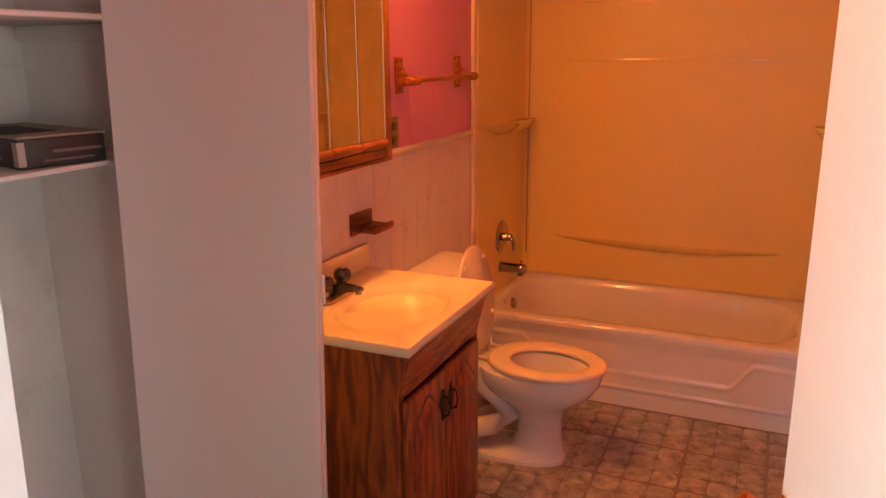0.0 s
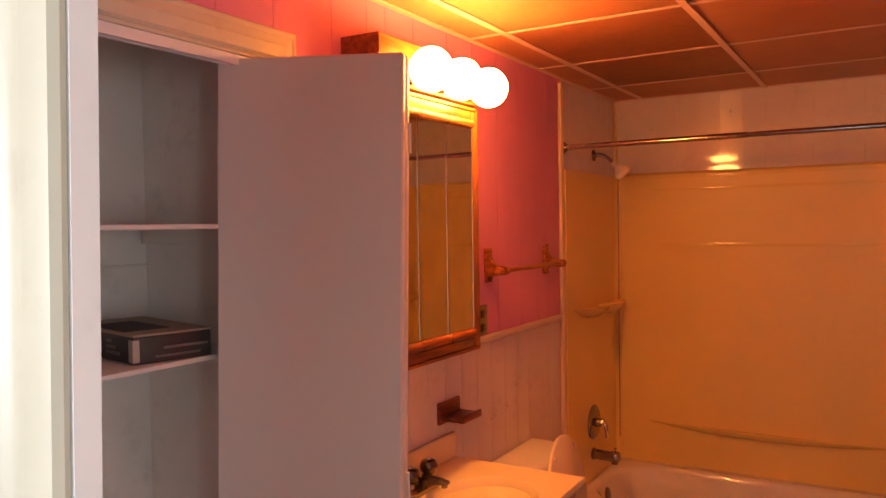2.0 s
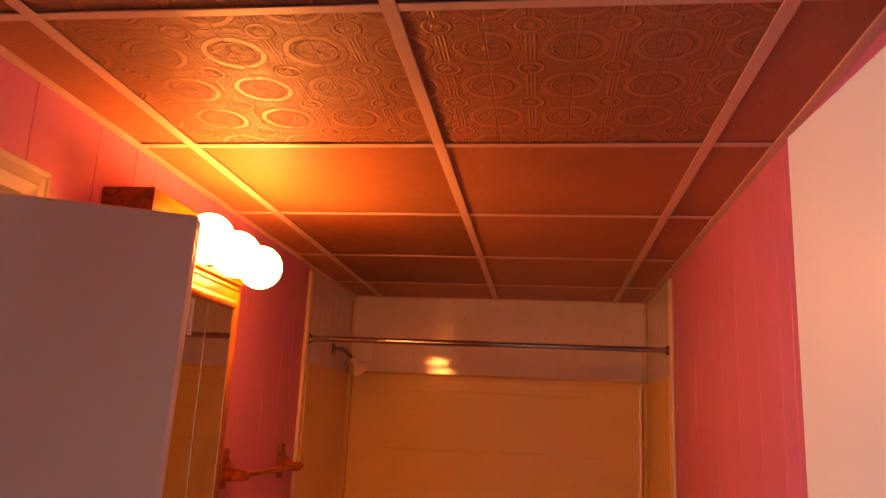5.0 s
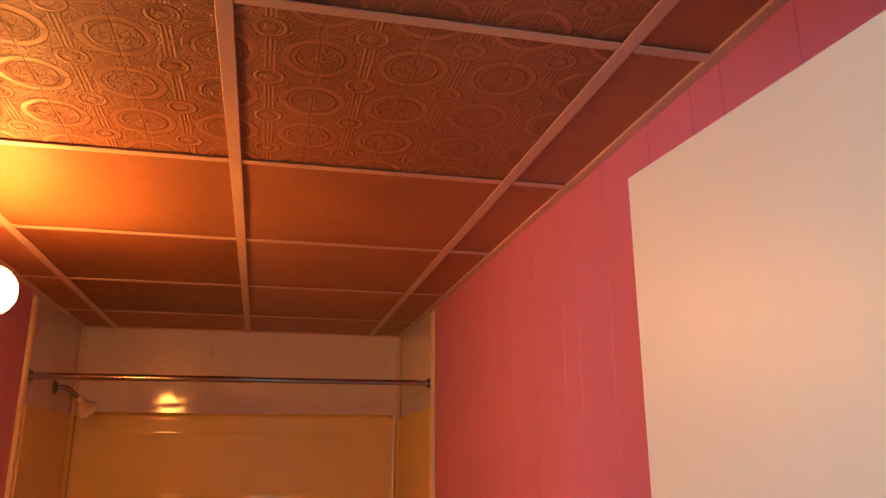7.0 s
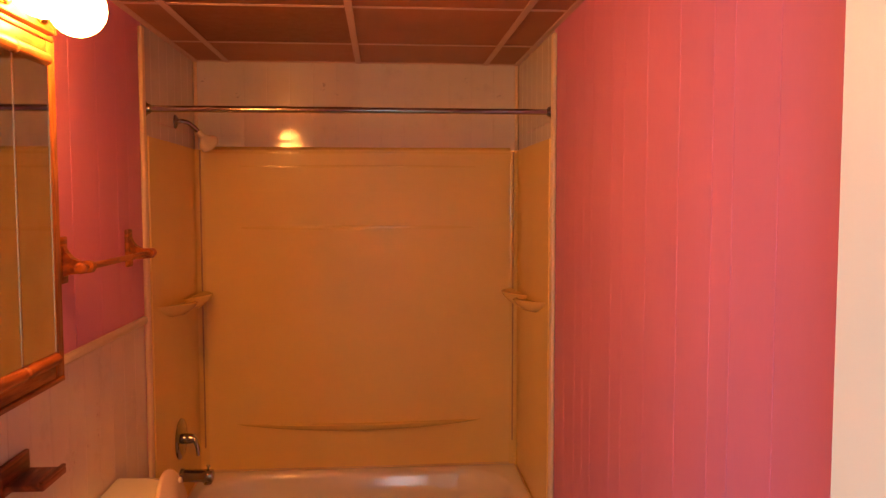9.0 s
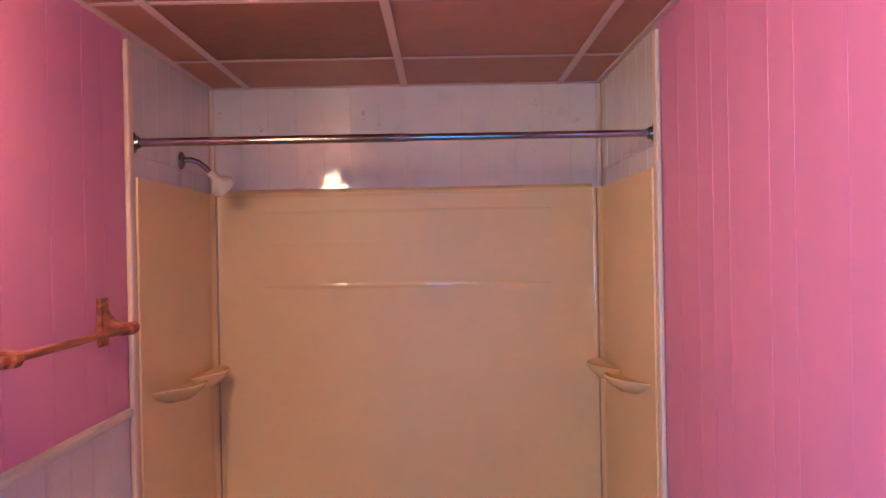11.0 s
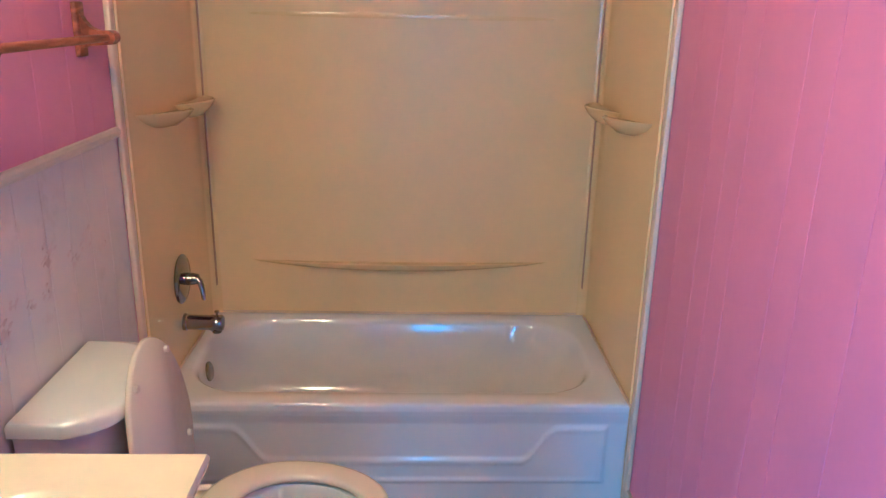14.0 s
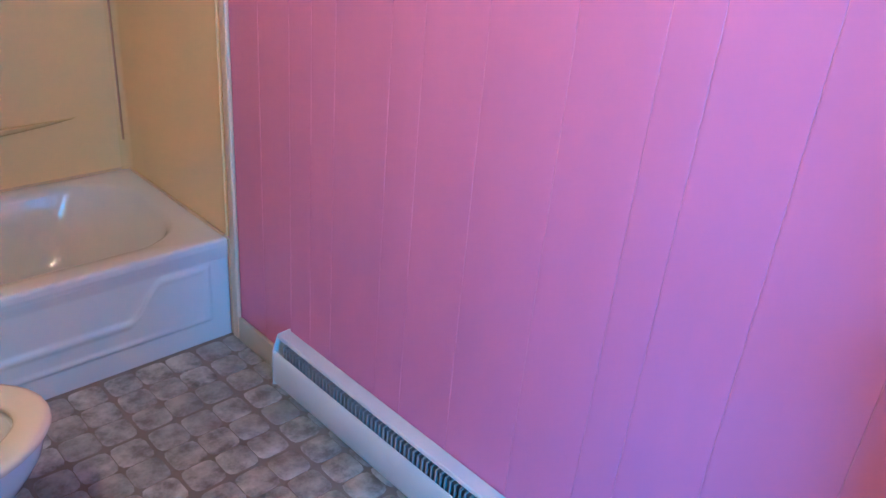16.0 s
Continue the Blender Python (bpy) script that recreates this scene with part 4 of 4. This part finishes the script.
def bowed(x0, x1, half, bow, z, r=0.075, n=28):
    """Tank outline: straight at the wall, bowed in front."""
    half -= 0.012
    pts = [(x0, TK - half), (x0, TK + half)]
    top = []
    for k in range(n + 1):
        t = math.sin(math.pi / 2 * (1 - 2 * k / n))
        edge = (1 - abs(t) ** 7) * r
        top.append((x1 - r + edge + bow * (1 - t * t), TK + half * t))
    return [Vector((u, v, z)) for u, v in pts[:1] + pts[1:] + top]


tank = part("tank", loft([bowed(0.014, 0.150, 0.185, 0.020, 0.392), bowed(0.012, 0.165, 0.195, 0.022, 0.48), bowed(0.010, 0.175, 0.203, 0.025, 0.723)]), CHINA, toilet)
part("tank_lid", loft([bowed(0.006, 0.178, 0.206, 0.026, 0.724), bowed(0.004, 0.190, 0.214, 0.028, 0.730), bowed(0.004, 0.190, 0.214, 0.028, 0.753), bowed(0.007, 0.184, 0.210, 0.027, 0.762), bowed(0.020, 0.165, 0.195, 0.024, 0.765)]), CHINA, toilet, sharp=50)


def seat_ring():
    rows = [(0.300, 0.764, 0.186, 0.401), (0.296, 0.768, 0.189, 0.409), (0.300, 0.764, 0.186, 0.418), (0.312, 0.752, 0.176, 0.4225), (0.378, 0.706, 0.122, 0.4215), (0.388, 0.697, 0.112, 0.416), (0.391, 0.694, 0.110, 0.407), (0.385, 0.700, 0.116, 0.400)]
    loops = [egg(x0, x1, h, TC, z, 48) for x0, x1, h, z in rows]
    return loft(loops + loops[:1], cap0=False, cap1=False)


part("seat", seat_ring(), SEAT, toilet, "bone plastic seat ring", sharp=60)


def lid_shape():
    tilt = Matrix.Translation((0.272, 0, 0.425)) @ Matrix.Rotation(radians(-97.5), 4, "Y")
    loops = []
    for inset, h in ((0.004, 0.0), (0.0, 0.004), (0.0, 0.012), (0.006, 0.016), (0.03, 0.0175)):
        loops.append([tilt @ p for p in egg(0.0 + inset, 0.425 - inset, 0.178 - inset, TC, h, 44)])
    return loft(loops), tilt


lid_bm, tilt = lid_shape()
seat_lid = part("seat_lid", lid_bm, SEAT, toilet, "raised bone plastic seat lid", sharp=60)
for u, v in ((0.36, 0.10), (0.36, -0.10), (0.12, 0.12), (0.12, -0.12)):
    part("bumper", rod(tilt @ Vector((u, TC + v, -0.008)), tilt @ Vector((u, TC + v, 0.002)), 0.008, 0.009), SEAT, seat_lid)
for sgn in (-1, 1):
    part("hinge_post", tube([(0.268, TC + sgn * 0.073, 0.390), (0.268, TC + sgn * 0.073, 0.432), (0.268, TC + sgn * 0.073, 0.455)], [0.012, 0.009, 0.008]), SEAT, toilet)
    part("hinge_arm", tube([(0.268, TC + sgn * 0.073, 0.418), (0.290, TC + sgn * 0.073, 0.414), (0.315, TC + sgn * 0.076, 0.414)], 0.008), SEAT, toilet)

# ---------------------------------------------------------------- vanity
VY0, VY1, VZ = -1.665, -1.035, 0.862
vanity = thing("vanity_cabinet", (0.22, -1.35, 0.0), "reddish oak vanity cabinet with two arched panel doors", "vanity")
side = [(0.02, 0.0), (0.36, 0.0), (0.36, 0.09), (0.43, 0.09), (0.43, 0.70), (0.462, 0.828), (0.02, 0.828)]
for y0, y1 in ((VY0 + 0.022, VY0 + 0.038), (VY1 - 0.038, VY1 - 0.022)):
    part("side_panel", prism(side, lambda u, v, w: (u, w, v), y0, y1), OAK_V, vanity)
ya, yb = VY0 + 0.0385, VY1 - 0.0385
part("apron_rail", prism([(0.415, 0.692), (0.432, 0.692), (0.464, 0.828), (0.447, 0.828)], lambda u, v, w: (u, w, v), ya, yb), OAK_H, vanity, "slanted false drawer rail")
part("face_frame", box(0.410, 0.428, ya, ya + 0.03, 0.09, 0.69, 0.002), OAK_V, vanity)
part("face_frame", box(0.410, 0.428, yb - 0.03, yb, 0.09, 0.69, 0.002), OAK_V, vanity)
part("bottom_rail", box(0.410, 0.428, ya + 0.0305, yb - 0.0305, 0.09, 0.13, 0.002), OAK_H, vanity)
part("toe_kick", box(0.345, 0.360, ya, yb, 0.0, 0.088), OAK_H, vanity)
part("cabinet_back", box(0.021, 0.03, ya, yb, 0.09, 0.82), DARK, vanity)


def arched(y0, y1, z0, z1, rise, n=16):
    pts = [(y0, z0), (y1, z0), (y1, z1 - rise)]
    for k in range(1, n):
        t = k / n
        s = 1 - abs(2 * t - 1)
        pts.append((y1 + (y0 - y1) * t, z1 - rise + rise * (s * s * (3 - 2 * s))))
    pts.append((y0, z1 - rise))
    return pts


def vanity_door(y0, y1, pull_y):
    d = part("door", box(0.429, 0.446, y0, y1, 0.105, 0.682, 0.005), OAK_V, vanity)
    m = 0.045
    groove = arched(y0 + m - 0.010, y1 - m + 0.010, 0.105 + m - 0.010, 0.682 - m + 0.016, 0.07)
    # flat dark plate on the door; its colour gives the groove's shade
    part("groove_shade", prism(groove, lambda u, v, w: (w, u, v), 0.4461, 0.4464), MAHOGANY, d)
    outer = arched(y0 + m, y1 - m, 0.105 + m, 0.682 - m + 0.006, 0.07)
    inner = arched(y0 + m + 0.028, y1 - m - 0.028, 0.105 + m + 0.028, 0.682 - m - 0.024, 0.060)
    part("raised_panel", loft([[Vector((0.4465, u, v)) for u, v in outer], [Vector((0.4475, u, v)) for u, v in outer], [Vector((0.4600, u, v)) for u, v in inner]]), OAK_V, d)
    h = part("handle", prism([(pull_y + 0.014 * math.cos(a) * (1 + 0.3 * math.cos(4 * a)), 0.575 + 0.05 * math.sin(a)) for a in [math.tau * k / 20 for k in range(20)]], lambda u, v, w: (w, u, v), 0.4462, 0.4495), BRONZE, d, "dark bronze pull")
    part("drop", tube([(0.450, pull_y, 0.605), (0.466, pull_y, 0.598), (0.470, pull_y, 0.570), (0.464, pull_y, 0.545), (0.452, pull_y, 0.540)], 0.0035, 8), BRONZE, h)
    return d


mid = (ya + yb) / 2
vanity_door(ya + 0.012, mid - 0.002, mid - 0.028)
vanity_door(mid + 0.002, yb - 0.012, mid + 0.028)

# cultured marble top with moulded bowl and splash
top = thing("sink", (0.24, -1.35, 0.83), "ivory cultured marble vanity top with moulded oval sink", "sink")


def counter():
    n = 64
    SC = Vector((0.275, -1.35, 0))

    def rect(x0, x1, y0, y1, z):
        out = []
        for k in range(n):
            a = k * math.tau / n
            c, s = math.cos(a), math.sin(a)
            hx, hy = (x1 - SC.x if c > 0 else SC.x - x0), (y1 - SC.y if s > 0 else SC.y - y0)
            t = min(hx / abs(c) if abs(c) > 1e-6 else 9, hy / abs(s) if abs(s) > 1e-6 else 9)
            out.append(Vector((SC.x + c * t, SC.y + s * t, z)))
        for cx, cy in ((x0, y0), (x0, y1), (x1, y0), (x1, y1)):
            best = min(out, key=lambda p: (p.x - cx) ** 2 + (p.y - cy) ** 2)
            best.x, best.y = cx, cy
        return out

    def oval(rx, ry, z, dx=0.0):
        return [Vector((SC.x + dx + rx * math.cos(k * math.tau / n), SC.y + ry * math.sin(k * math.tau / n), z)) for k in range(n)]
    loops = [rect(0.002, 0.470, VY0 + 0.012, VY1 - 0.012, VZ - 0.0315), rect(0.002, 0.480, VY0 + 0.001, VY1 - 0.001, VZ - 0.025), rect(0.002, 0.484, VY0 - 0.002, VY1 + 0.002, VZ - 0.008),
             rect(0.002, 0.480, VY0 + 0.002, VY1 - 0.002, VZ + 0.001), rect(0.004, 0.468, VY0 + 0.014, VY1 - 0.014, VZ - 0.002),
             oval(0.165, 0.225, VZ - 0.003), oval(0.158, 0.215, VZ - 0.008), oval(0.148, 0.203, VZ - 0.030), oval(0.125, 0.170, VZ - 0.085), oval(0.09, 0.12, VZ - 0.122), oval(0.03, 0.03, VZ - 0.135)]
    return loft(loops)


part("counter", counter(), MARBLE, top, sharp=50)
part("backsplash", box(0.001, 0.020, VY0, VY1 + 0.0, VZ + 0.0015, VZ + 0.088, 0.006, seg=3), MARBLE, top)
part("drain_ring", lathe([(0.028, 0.0), (0.026, 0.004), (0.012, 0.003), (0.0, 0.003)], (0.275, -1.35, VZ - 0.134), (0, 0, 1)), DARK_CHROME, top)

# faucet
FX, FY = 0.085, -1.375
faucet = thing("sink_faucet", (FX, FY, VZ), "tarnished chrome faucet with dark round knobs on the sink", "faucet")
part("base_plate", loft([rounded(FX - 0.030, FX + 0.030, FY - 0.082, FY + 0.082, 0.026, VZ - 0.002), rounded(FX - 0.030, FX + 0.030, FY - 0.082, FY + 0.082, 0.026, VZ + 0.010), rounded(FX - 0.022, FX + 0.022, FY - 0.074, FY + 0.074, 0.020, VZ + 0.019)]), DARK_CHROME, faucet)
part("spout", loft([[(FX + dx, FY - w, VZ + z0), (FX + dx, FY + w, VZ + z0), (FX + dx, FY + w * 0.8, VZ + z1), (FX + dx, FY - w * 0.8, VZ + z1)]
                    for dx, w, z0, z1 in ((-0.012, 0.020, 0.012, 0.034), (-0.004, 0.021, 0.013, 0.044), (0.030, 0.018, 0.022, 0.047), (0.070, 0.014, 0.030, 0.045), (0.096, 0.012, 0.030, 0.041), (0.100, 0.009, 0.032, 0.038))]), DARK_CHROME, faucet, sharp=50)
part("aerator", rod((FX + 0.086, FY, VZ + 0.032), (FX + 0.086, FY, VZ + 0.021), 0.009), DARK_CHROME, faucet)
part("lift_rod", rod((FX - 0.018, FY, VZ + 0.018), (FX - 0.018, FY, VZ + 0.060), 0.003), DARK_CHROME, faucet)
for dy in (-0.051, 0.051):
    part("stem", rod((FX, FY + dy, VZ + 0.018), (FX, FY + dy, VZ + 0.036), 0.014, 0.012), DARK_CHROME, faucet)
    k = part("knob", lathe([(0.012, 0.0), (0.022, 0.006), (0.028, 0.018), (0.028, 0.030), (0.022, 0.042), (0.010, 0.048), (0.0, 0.0485)], (FX, FY + dy, VZ + 0.034), (0, 0, 1), 18), KNOB_DARK, faucet, "dark smoked acrylic knob")
    part("cap", lathe([(0.010, 0.0), (0.009, 0.003), (0.0, 0.004)], (FX, FY + dy, VZ + 0.082), (0, 0, 1), 14), CHROME, k)

# ---------------------------------------------------------------- wall fittings
dish = thing("soap_dish", (0.0, -1.07, 0.99), "dark wooden wall soap dish above the sink", "soap dish")
part("back_plate", box(0.0005, 0.012, -1.132, -0.992, 0.990, 1.064, 0.003), MAHOGANY, dish)
part("tray", box(0.0125, 0.100, -1.126, -0.998, 1.004, 1.020, 0.004), MAHOGANY, dish)
part("tray_lip", box(0.089, 0.100, -1.126, -0.998, 1.0205, 1.028, 0.003), MAHOGANY, dish)

towel = thing("towel_bar", (0.0, -0.51, 1.49), "brown wooden towel bar on carved wall brackets", "towel bar")


def bracket(y):
    """Plate on the wall and an arm that narrows in a sweep to the bar."""
    b = part("plate", box(0.0005, 0.014, y - 0.024, y + 0.024, 1.442, 1.570, 0.004), OAK_H, towel)
    prof = [(0.0145, 1.545), (0.022, 1.528), (0.036, 1.512), (0.056, 1.504), (0.078, 1.505), (0.092, 1.498), (0.094, 1.484), (0.086, 1.472), (0.060, 1.470), (0.030, 1.468), (0.0145, 1.462)]
    part("arm", prism(prof, lambda u, v, w: (u, w, v), y - 0.013, y + 0.013), OAK_H, towel)


bracket(-0.758)
bracket(-0.214)
part("bar", rod((0.074, -0.80, 1.488), (0.074, -0.190, 1.488), 0.0095), OAK_H, towel)
for y, d in ((-0.190, 1), (-0.80, -1)):
    part("finial", lathe([(0.0095, 0.0), (0.015, 0.003), (0.016, 0.012), (0.010, 0.018), (0.0, 0.019)], (0.074, y, 1.488), (0, d, 0)), OAK_H, towel)

outlet = thing("wall_outlet", (0.0, -0.80, 1.30), "worn chrome outlet plate beside the mirror cabinet", "outlet")
part("plate", box(0.0005, 0.006, -0.837, -0.766, 1.250, 1.361, 0.002), DARK_CHROME, outlet)
for z in (1.277, 1.328):
    part("socket", box(0.0062, 0.009, -0.817, -0.785, z - 0.014, z + 0.014, 0.001), KNOB_DARK, outlet)

# mirror cabinet
MY0, MY1, MZ0, MZ1, MD = -1.613, -1.034, 1.244, 2.040, 0.118
cabinet = thing("mirror_cabinet", (0.0, -1.325, MZ0), "oak medicine cabinet with three mirrored doors", "medicine cabinet")
part("body", box(0.0005, MD - 0.022, MY0 + 0.012, MY1 - 0.012, MZ0 + 0.012, MZ1 - 0.012, 0.002), OAK_LIGHT_V, cabinet)
part("stile", box(0.0015, MD, MY0, MY0 + 0.0115, MZ0, MZ1, 0.003), OAK_LIGHT_V, cabinet)
part("stile", box(0.0015, MD, MY1 - 0.0115, MY1, MZ0, MZ1, 0.003), OAK_LIGHT_V, cabinet)
part("stile", box(MD - 0.022, MD + 0.002, MY1 - 0.050, MY1 - 0.012, MZ0 + 0.012, MZ1 - 0.012, 0.003), OAK_LIGHT_V, cabinet)
part("stile", box(MD - 0.022, MD - 0.002, MY0 + 0.012, MY0 + 0.030, MZ0 + 0.012, MZ1 - 0.012, 0.003), OAK_LIGHT_V, cabinet)
part("bottom_board", box(0.0015, MD + 0.006, MY0 + 0.012, MY1 - 0.012, MZ0, MZ0 + 0.0115, 0.003), OAK_H, cabinet)
part("bottom_rail", box(MD - 0.020, MD + 0.002, MY0 + 0.0305, MY1 - 0.0505, MZ0 + 0.0125, MZ0 + 0.042, 0.004), OAK_H, cabinet)
part("top_board", box(0.0015, MD + 0.004, MY0 + 0.012, MY1 - 0.012, MZ1 - 0.0115, MZ1, 0.003), OAK_LIGHT_H, cabinet)
part("top_rail", box(MD - 0.020, MD + 0.002, MY0 + 0.0305, MY1 - 0.0505, MZ1 - 0.042, MZ1 - 0.0125, 0.004), OAK_LIGHT_H, cabinet)
dw = 0.165
for k in range(3):
    y0 = MY0 + 0.031 + k * dw
    y1 = y0 + dw - 0.002
    d = part("door", box(MD - 0.018, MD + 0.001, y0, y1, MZ0 + 0.044, MZ1 - 0.044), OAK_LIGHT_V, cabinet)
    part("mirror", box(MD + 0.0012, MD + 0.005, y0 + 0.003, y1 - 0.003, MZ0 + 0.076, MZ1 - 0.072), MIRROR, d, "aged mirror glass")
    part("bevel_strip", box(MD + 0.0012, MD + 0.0058, y1 - 0.0028, y1 + 0.0008, MZ0 + 0.076, MZ1 - 0.072), BRIGHT_EDGE, d)
    for z, mt in ((MZ0 + 0.060, OAK_H), (MZ1 - 0.057, OAK_LIGHT_H)):
        part("rail", tube([(MD + 0.004, y0 + 0.001, z), (MD + 0.006, y0 + 0.006, z), (MD + 0.006, y1 - 0.006, z), (MD + 0.004, y1 - 0.001, z)], [0.010, 0.0145, 0.0145, 0.010], 14), mt, d, "rounded wooden rail")

# light bar above the mirror
light = thing("vanity_light", (0.0, -1.325, 2.04), "oak light bar with three lit round globes", "wall light")
LZ0, LZ1 = 2.046, 2.176
part("bar", box(0.0005, 0.128, -1.602, -1.048, LZ0, LZ1, 0.004), OAK_LIGHT_H, light)
# bar ends take a darker wood to carry the shade away from the globes
for y in (-1.61, -1.0475):
    part("shaded_end_board", box(0.0005, 0.129, y, y + 0.0075, LZ0, LZ1 + 0.001, 0.002), MAHOGANY, light, "wooden end board coloured dark for shade")
for y in (-1.468, -1.294, -1.122):
    s = part("socket", lathe([(0.036, 0.0), (0.036, 0.004), (0.026, 0.010), (0.024, 0.024), (0.0, 0.024)], (0.1285, y, 2.090), (1, 0, 0)), BRASS, light)
    part("globe", ball((0.205, y, 2.090), 0.062, n=32), GLOBE, light, "glowing white globe bulb", sharp=180)

# ---------------------------------------------------------------- baseboard heater
heater = thing("baseboard_heater", (W - 0.03, -1.12, 0.0), "long white metal electric baseboard heater", "heater")
HY0, HY1 = -1.98, -0.335
part("back_plate", box(W - 0.006, W - 0.0005, HY0 + 0.004, HY1 - 0.004, 0.004, 0.182), HEATER_WHITE, heater)
part("front_panel", prism([(W - 0.064, 0.020), (W - 0.060, 0.014), (W - 0.052, 0.014), (W - 0.058, 0.022), (W - 0.058, 0.112), (W - 0.055, 0.120), (W - 0.058, 0.125), (W - 0.064, 0.116)], lambda u, v, w: (u, w, v * 1.07), HY0 + 0.003, HY1 - 0.003), HEATER_WHITE, heater)
part("top_cover", prism([(W - 0.0065, 0.172), (W - 0.0065, 0.178), (W - 0.044, 0.175), (W - 0.047, 0.171), (W - 0.047, 0.163), (W - 0.045, 0.163), (W - 0.043, 0.171)], lambda u, v, w: (u, w, v * 1.07), HY0 + 0.003, HY1 - 0.003), HEATER_WHITE, heater)
for y in (HY0, HY1 - 0.003):
    part("end_cap", prism([(W - 0.0005, 0.004), (W - 0.0005, 0.179), (W - 0.046, 0.177), (W - 0.066, 0.128), (W - 0.066, 0.010), (W - 0.052, 0.004)], lambda u, v, w: (u, w, v * 1.07), y, y + 0.003), HEATER_WHITE, heater)
# near-black block in place of the shade below the fins
part("fin_shade_block", box(W - 0.050, W - 0.007, HY0 + 0.01, HY1 - 0.01, 0.03, 0.101), DARK, heater)
fin_mesh = finish(box(W - 0.053, W - 0.008, 0.0, 0.005, 0.102, 0.166), "fin", FIN)
for k in range(int((HY1 - HY0 - 0.04) / 0.017)):
    fin = new("fin", fin_mesh)
    fin.parent = heater
    fin.matrix_parent_inverse = Matrix.Translation(-heater.location)
    fin.location = (0.0, HY0 + 0.02 + 0.017 * k, 0.0)

# ---------------------------------------------------------------- floor pieces
S = 0.305
GAP = 0.0028
T = (S - 0.011 - 2 * GAP) / 3


def tile_outline(h, r=0.021):
    c = 0.5 * T - h
    pts = []
    for cx, cy, a0 in ((c - r, c - r, 0), (-c + r, c - r, 90), (-c + r, -c + r, 180), (c - r, -c + r, 270)):
        for k in range(3):
            a = radians(a0 + 45 * k)
            pts.append((cx + r * math.cos(a), cy + r * math.sin(a)))
    return pts


def tile_loops(z=0.0):
    return [[Vector((u, v, zz)) for u, v in tile_outline(h)] for h, zz in ((0.0, -0.0005), (0.0, 0.0006), (0.0012, 0.0013))]


tile_mesh = finish(loft(tile_loops(), cap0=False), "floor_tile", VINYL)
far = bmesh.new()
for i in range(-5, 2):
    for j in range(-10, 1):
        for a in range(3):
            for b in range(3):
                x = 1.360 + i * S + 0.0055 + T / 2 + a * (T + GAP)
                y = (j - 1) * S + 0.0055 + T / 2 + b * (T + GAP)
                if not (-0.01 < x < W + 0.01 and NEAR - 0.02 < y < 0.03):
                    continue
                if y > -1.95:
                    t = new("floor_tile", tile_mesh)
                    t.location = (x, y, 0.0)
                    t.parent = floor
                else:
                    loft([[p + Vector((x, y, 0)) for p in l] for l in tile_loops()], far, cap0=False)
part("floor_tiles_by_door", far, VINYL, floor, kind="stuff")
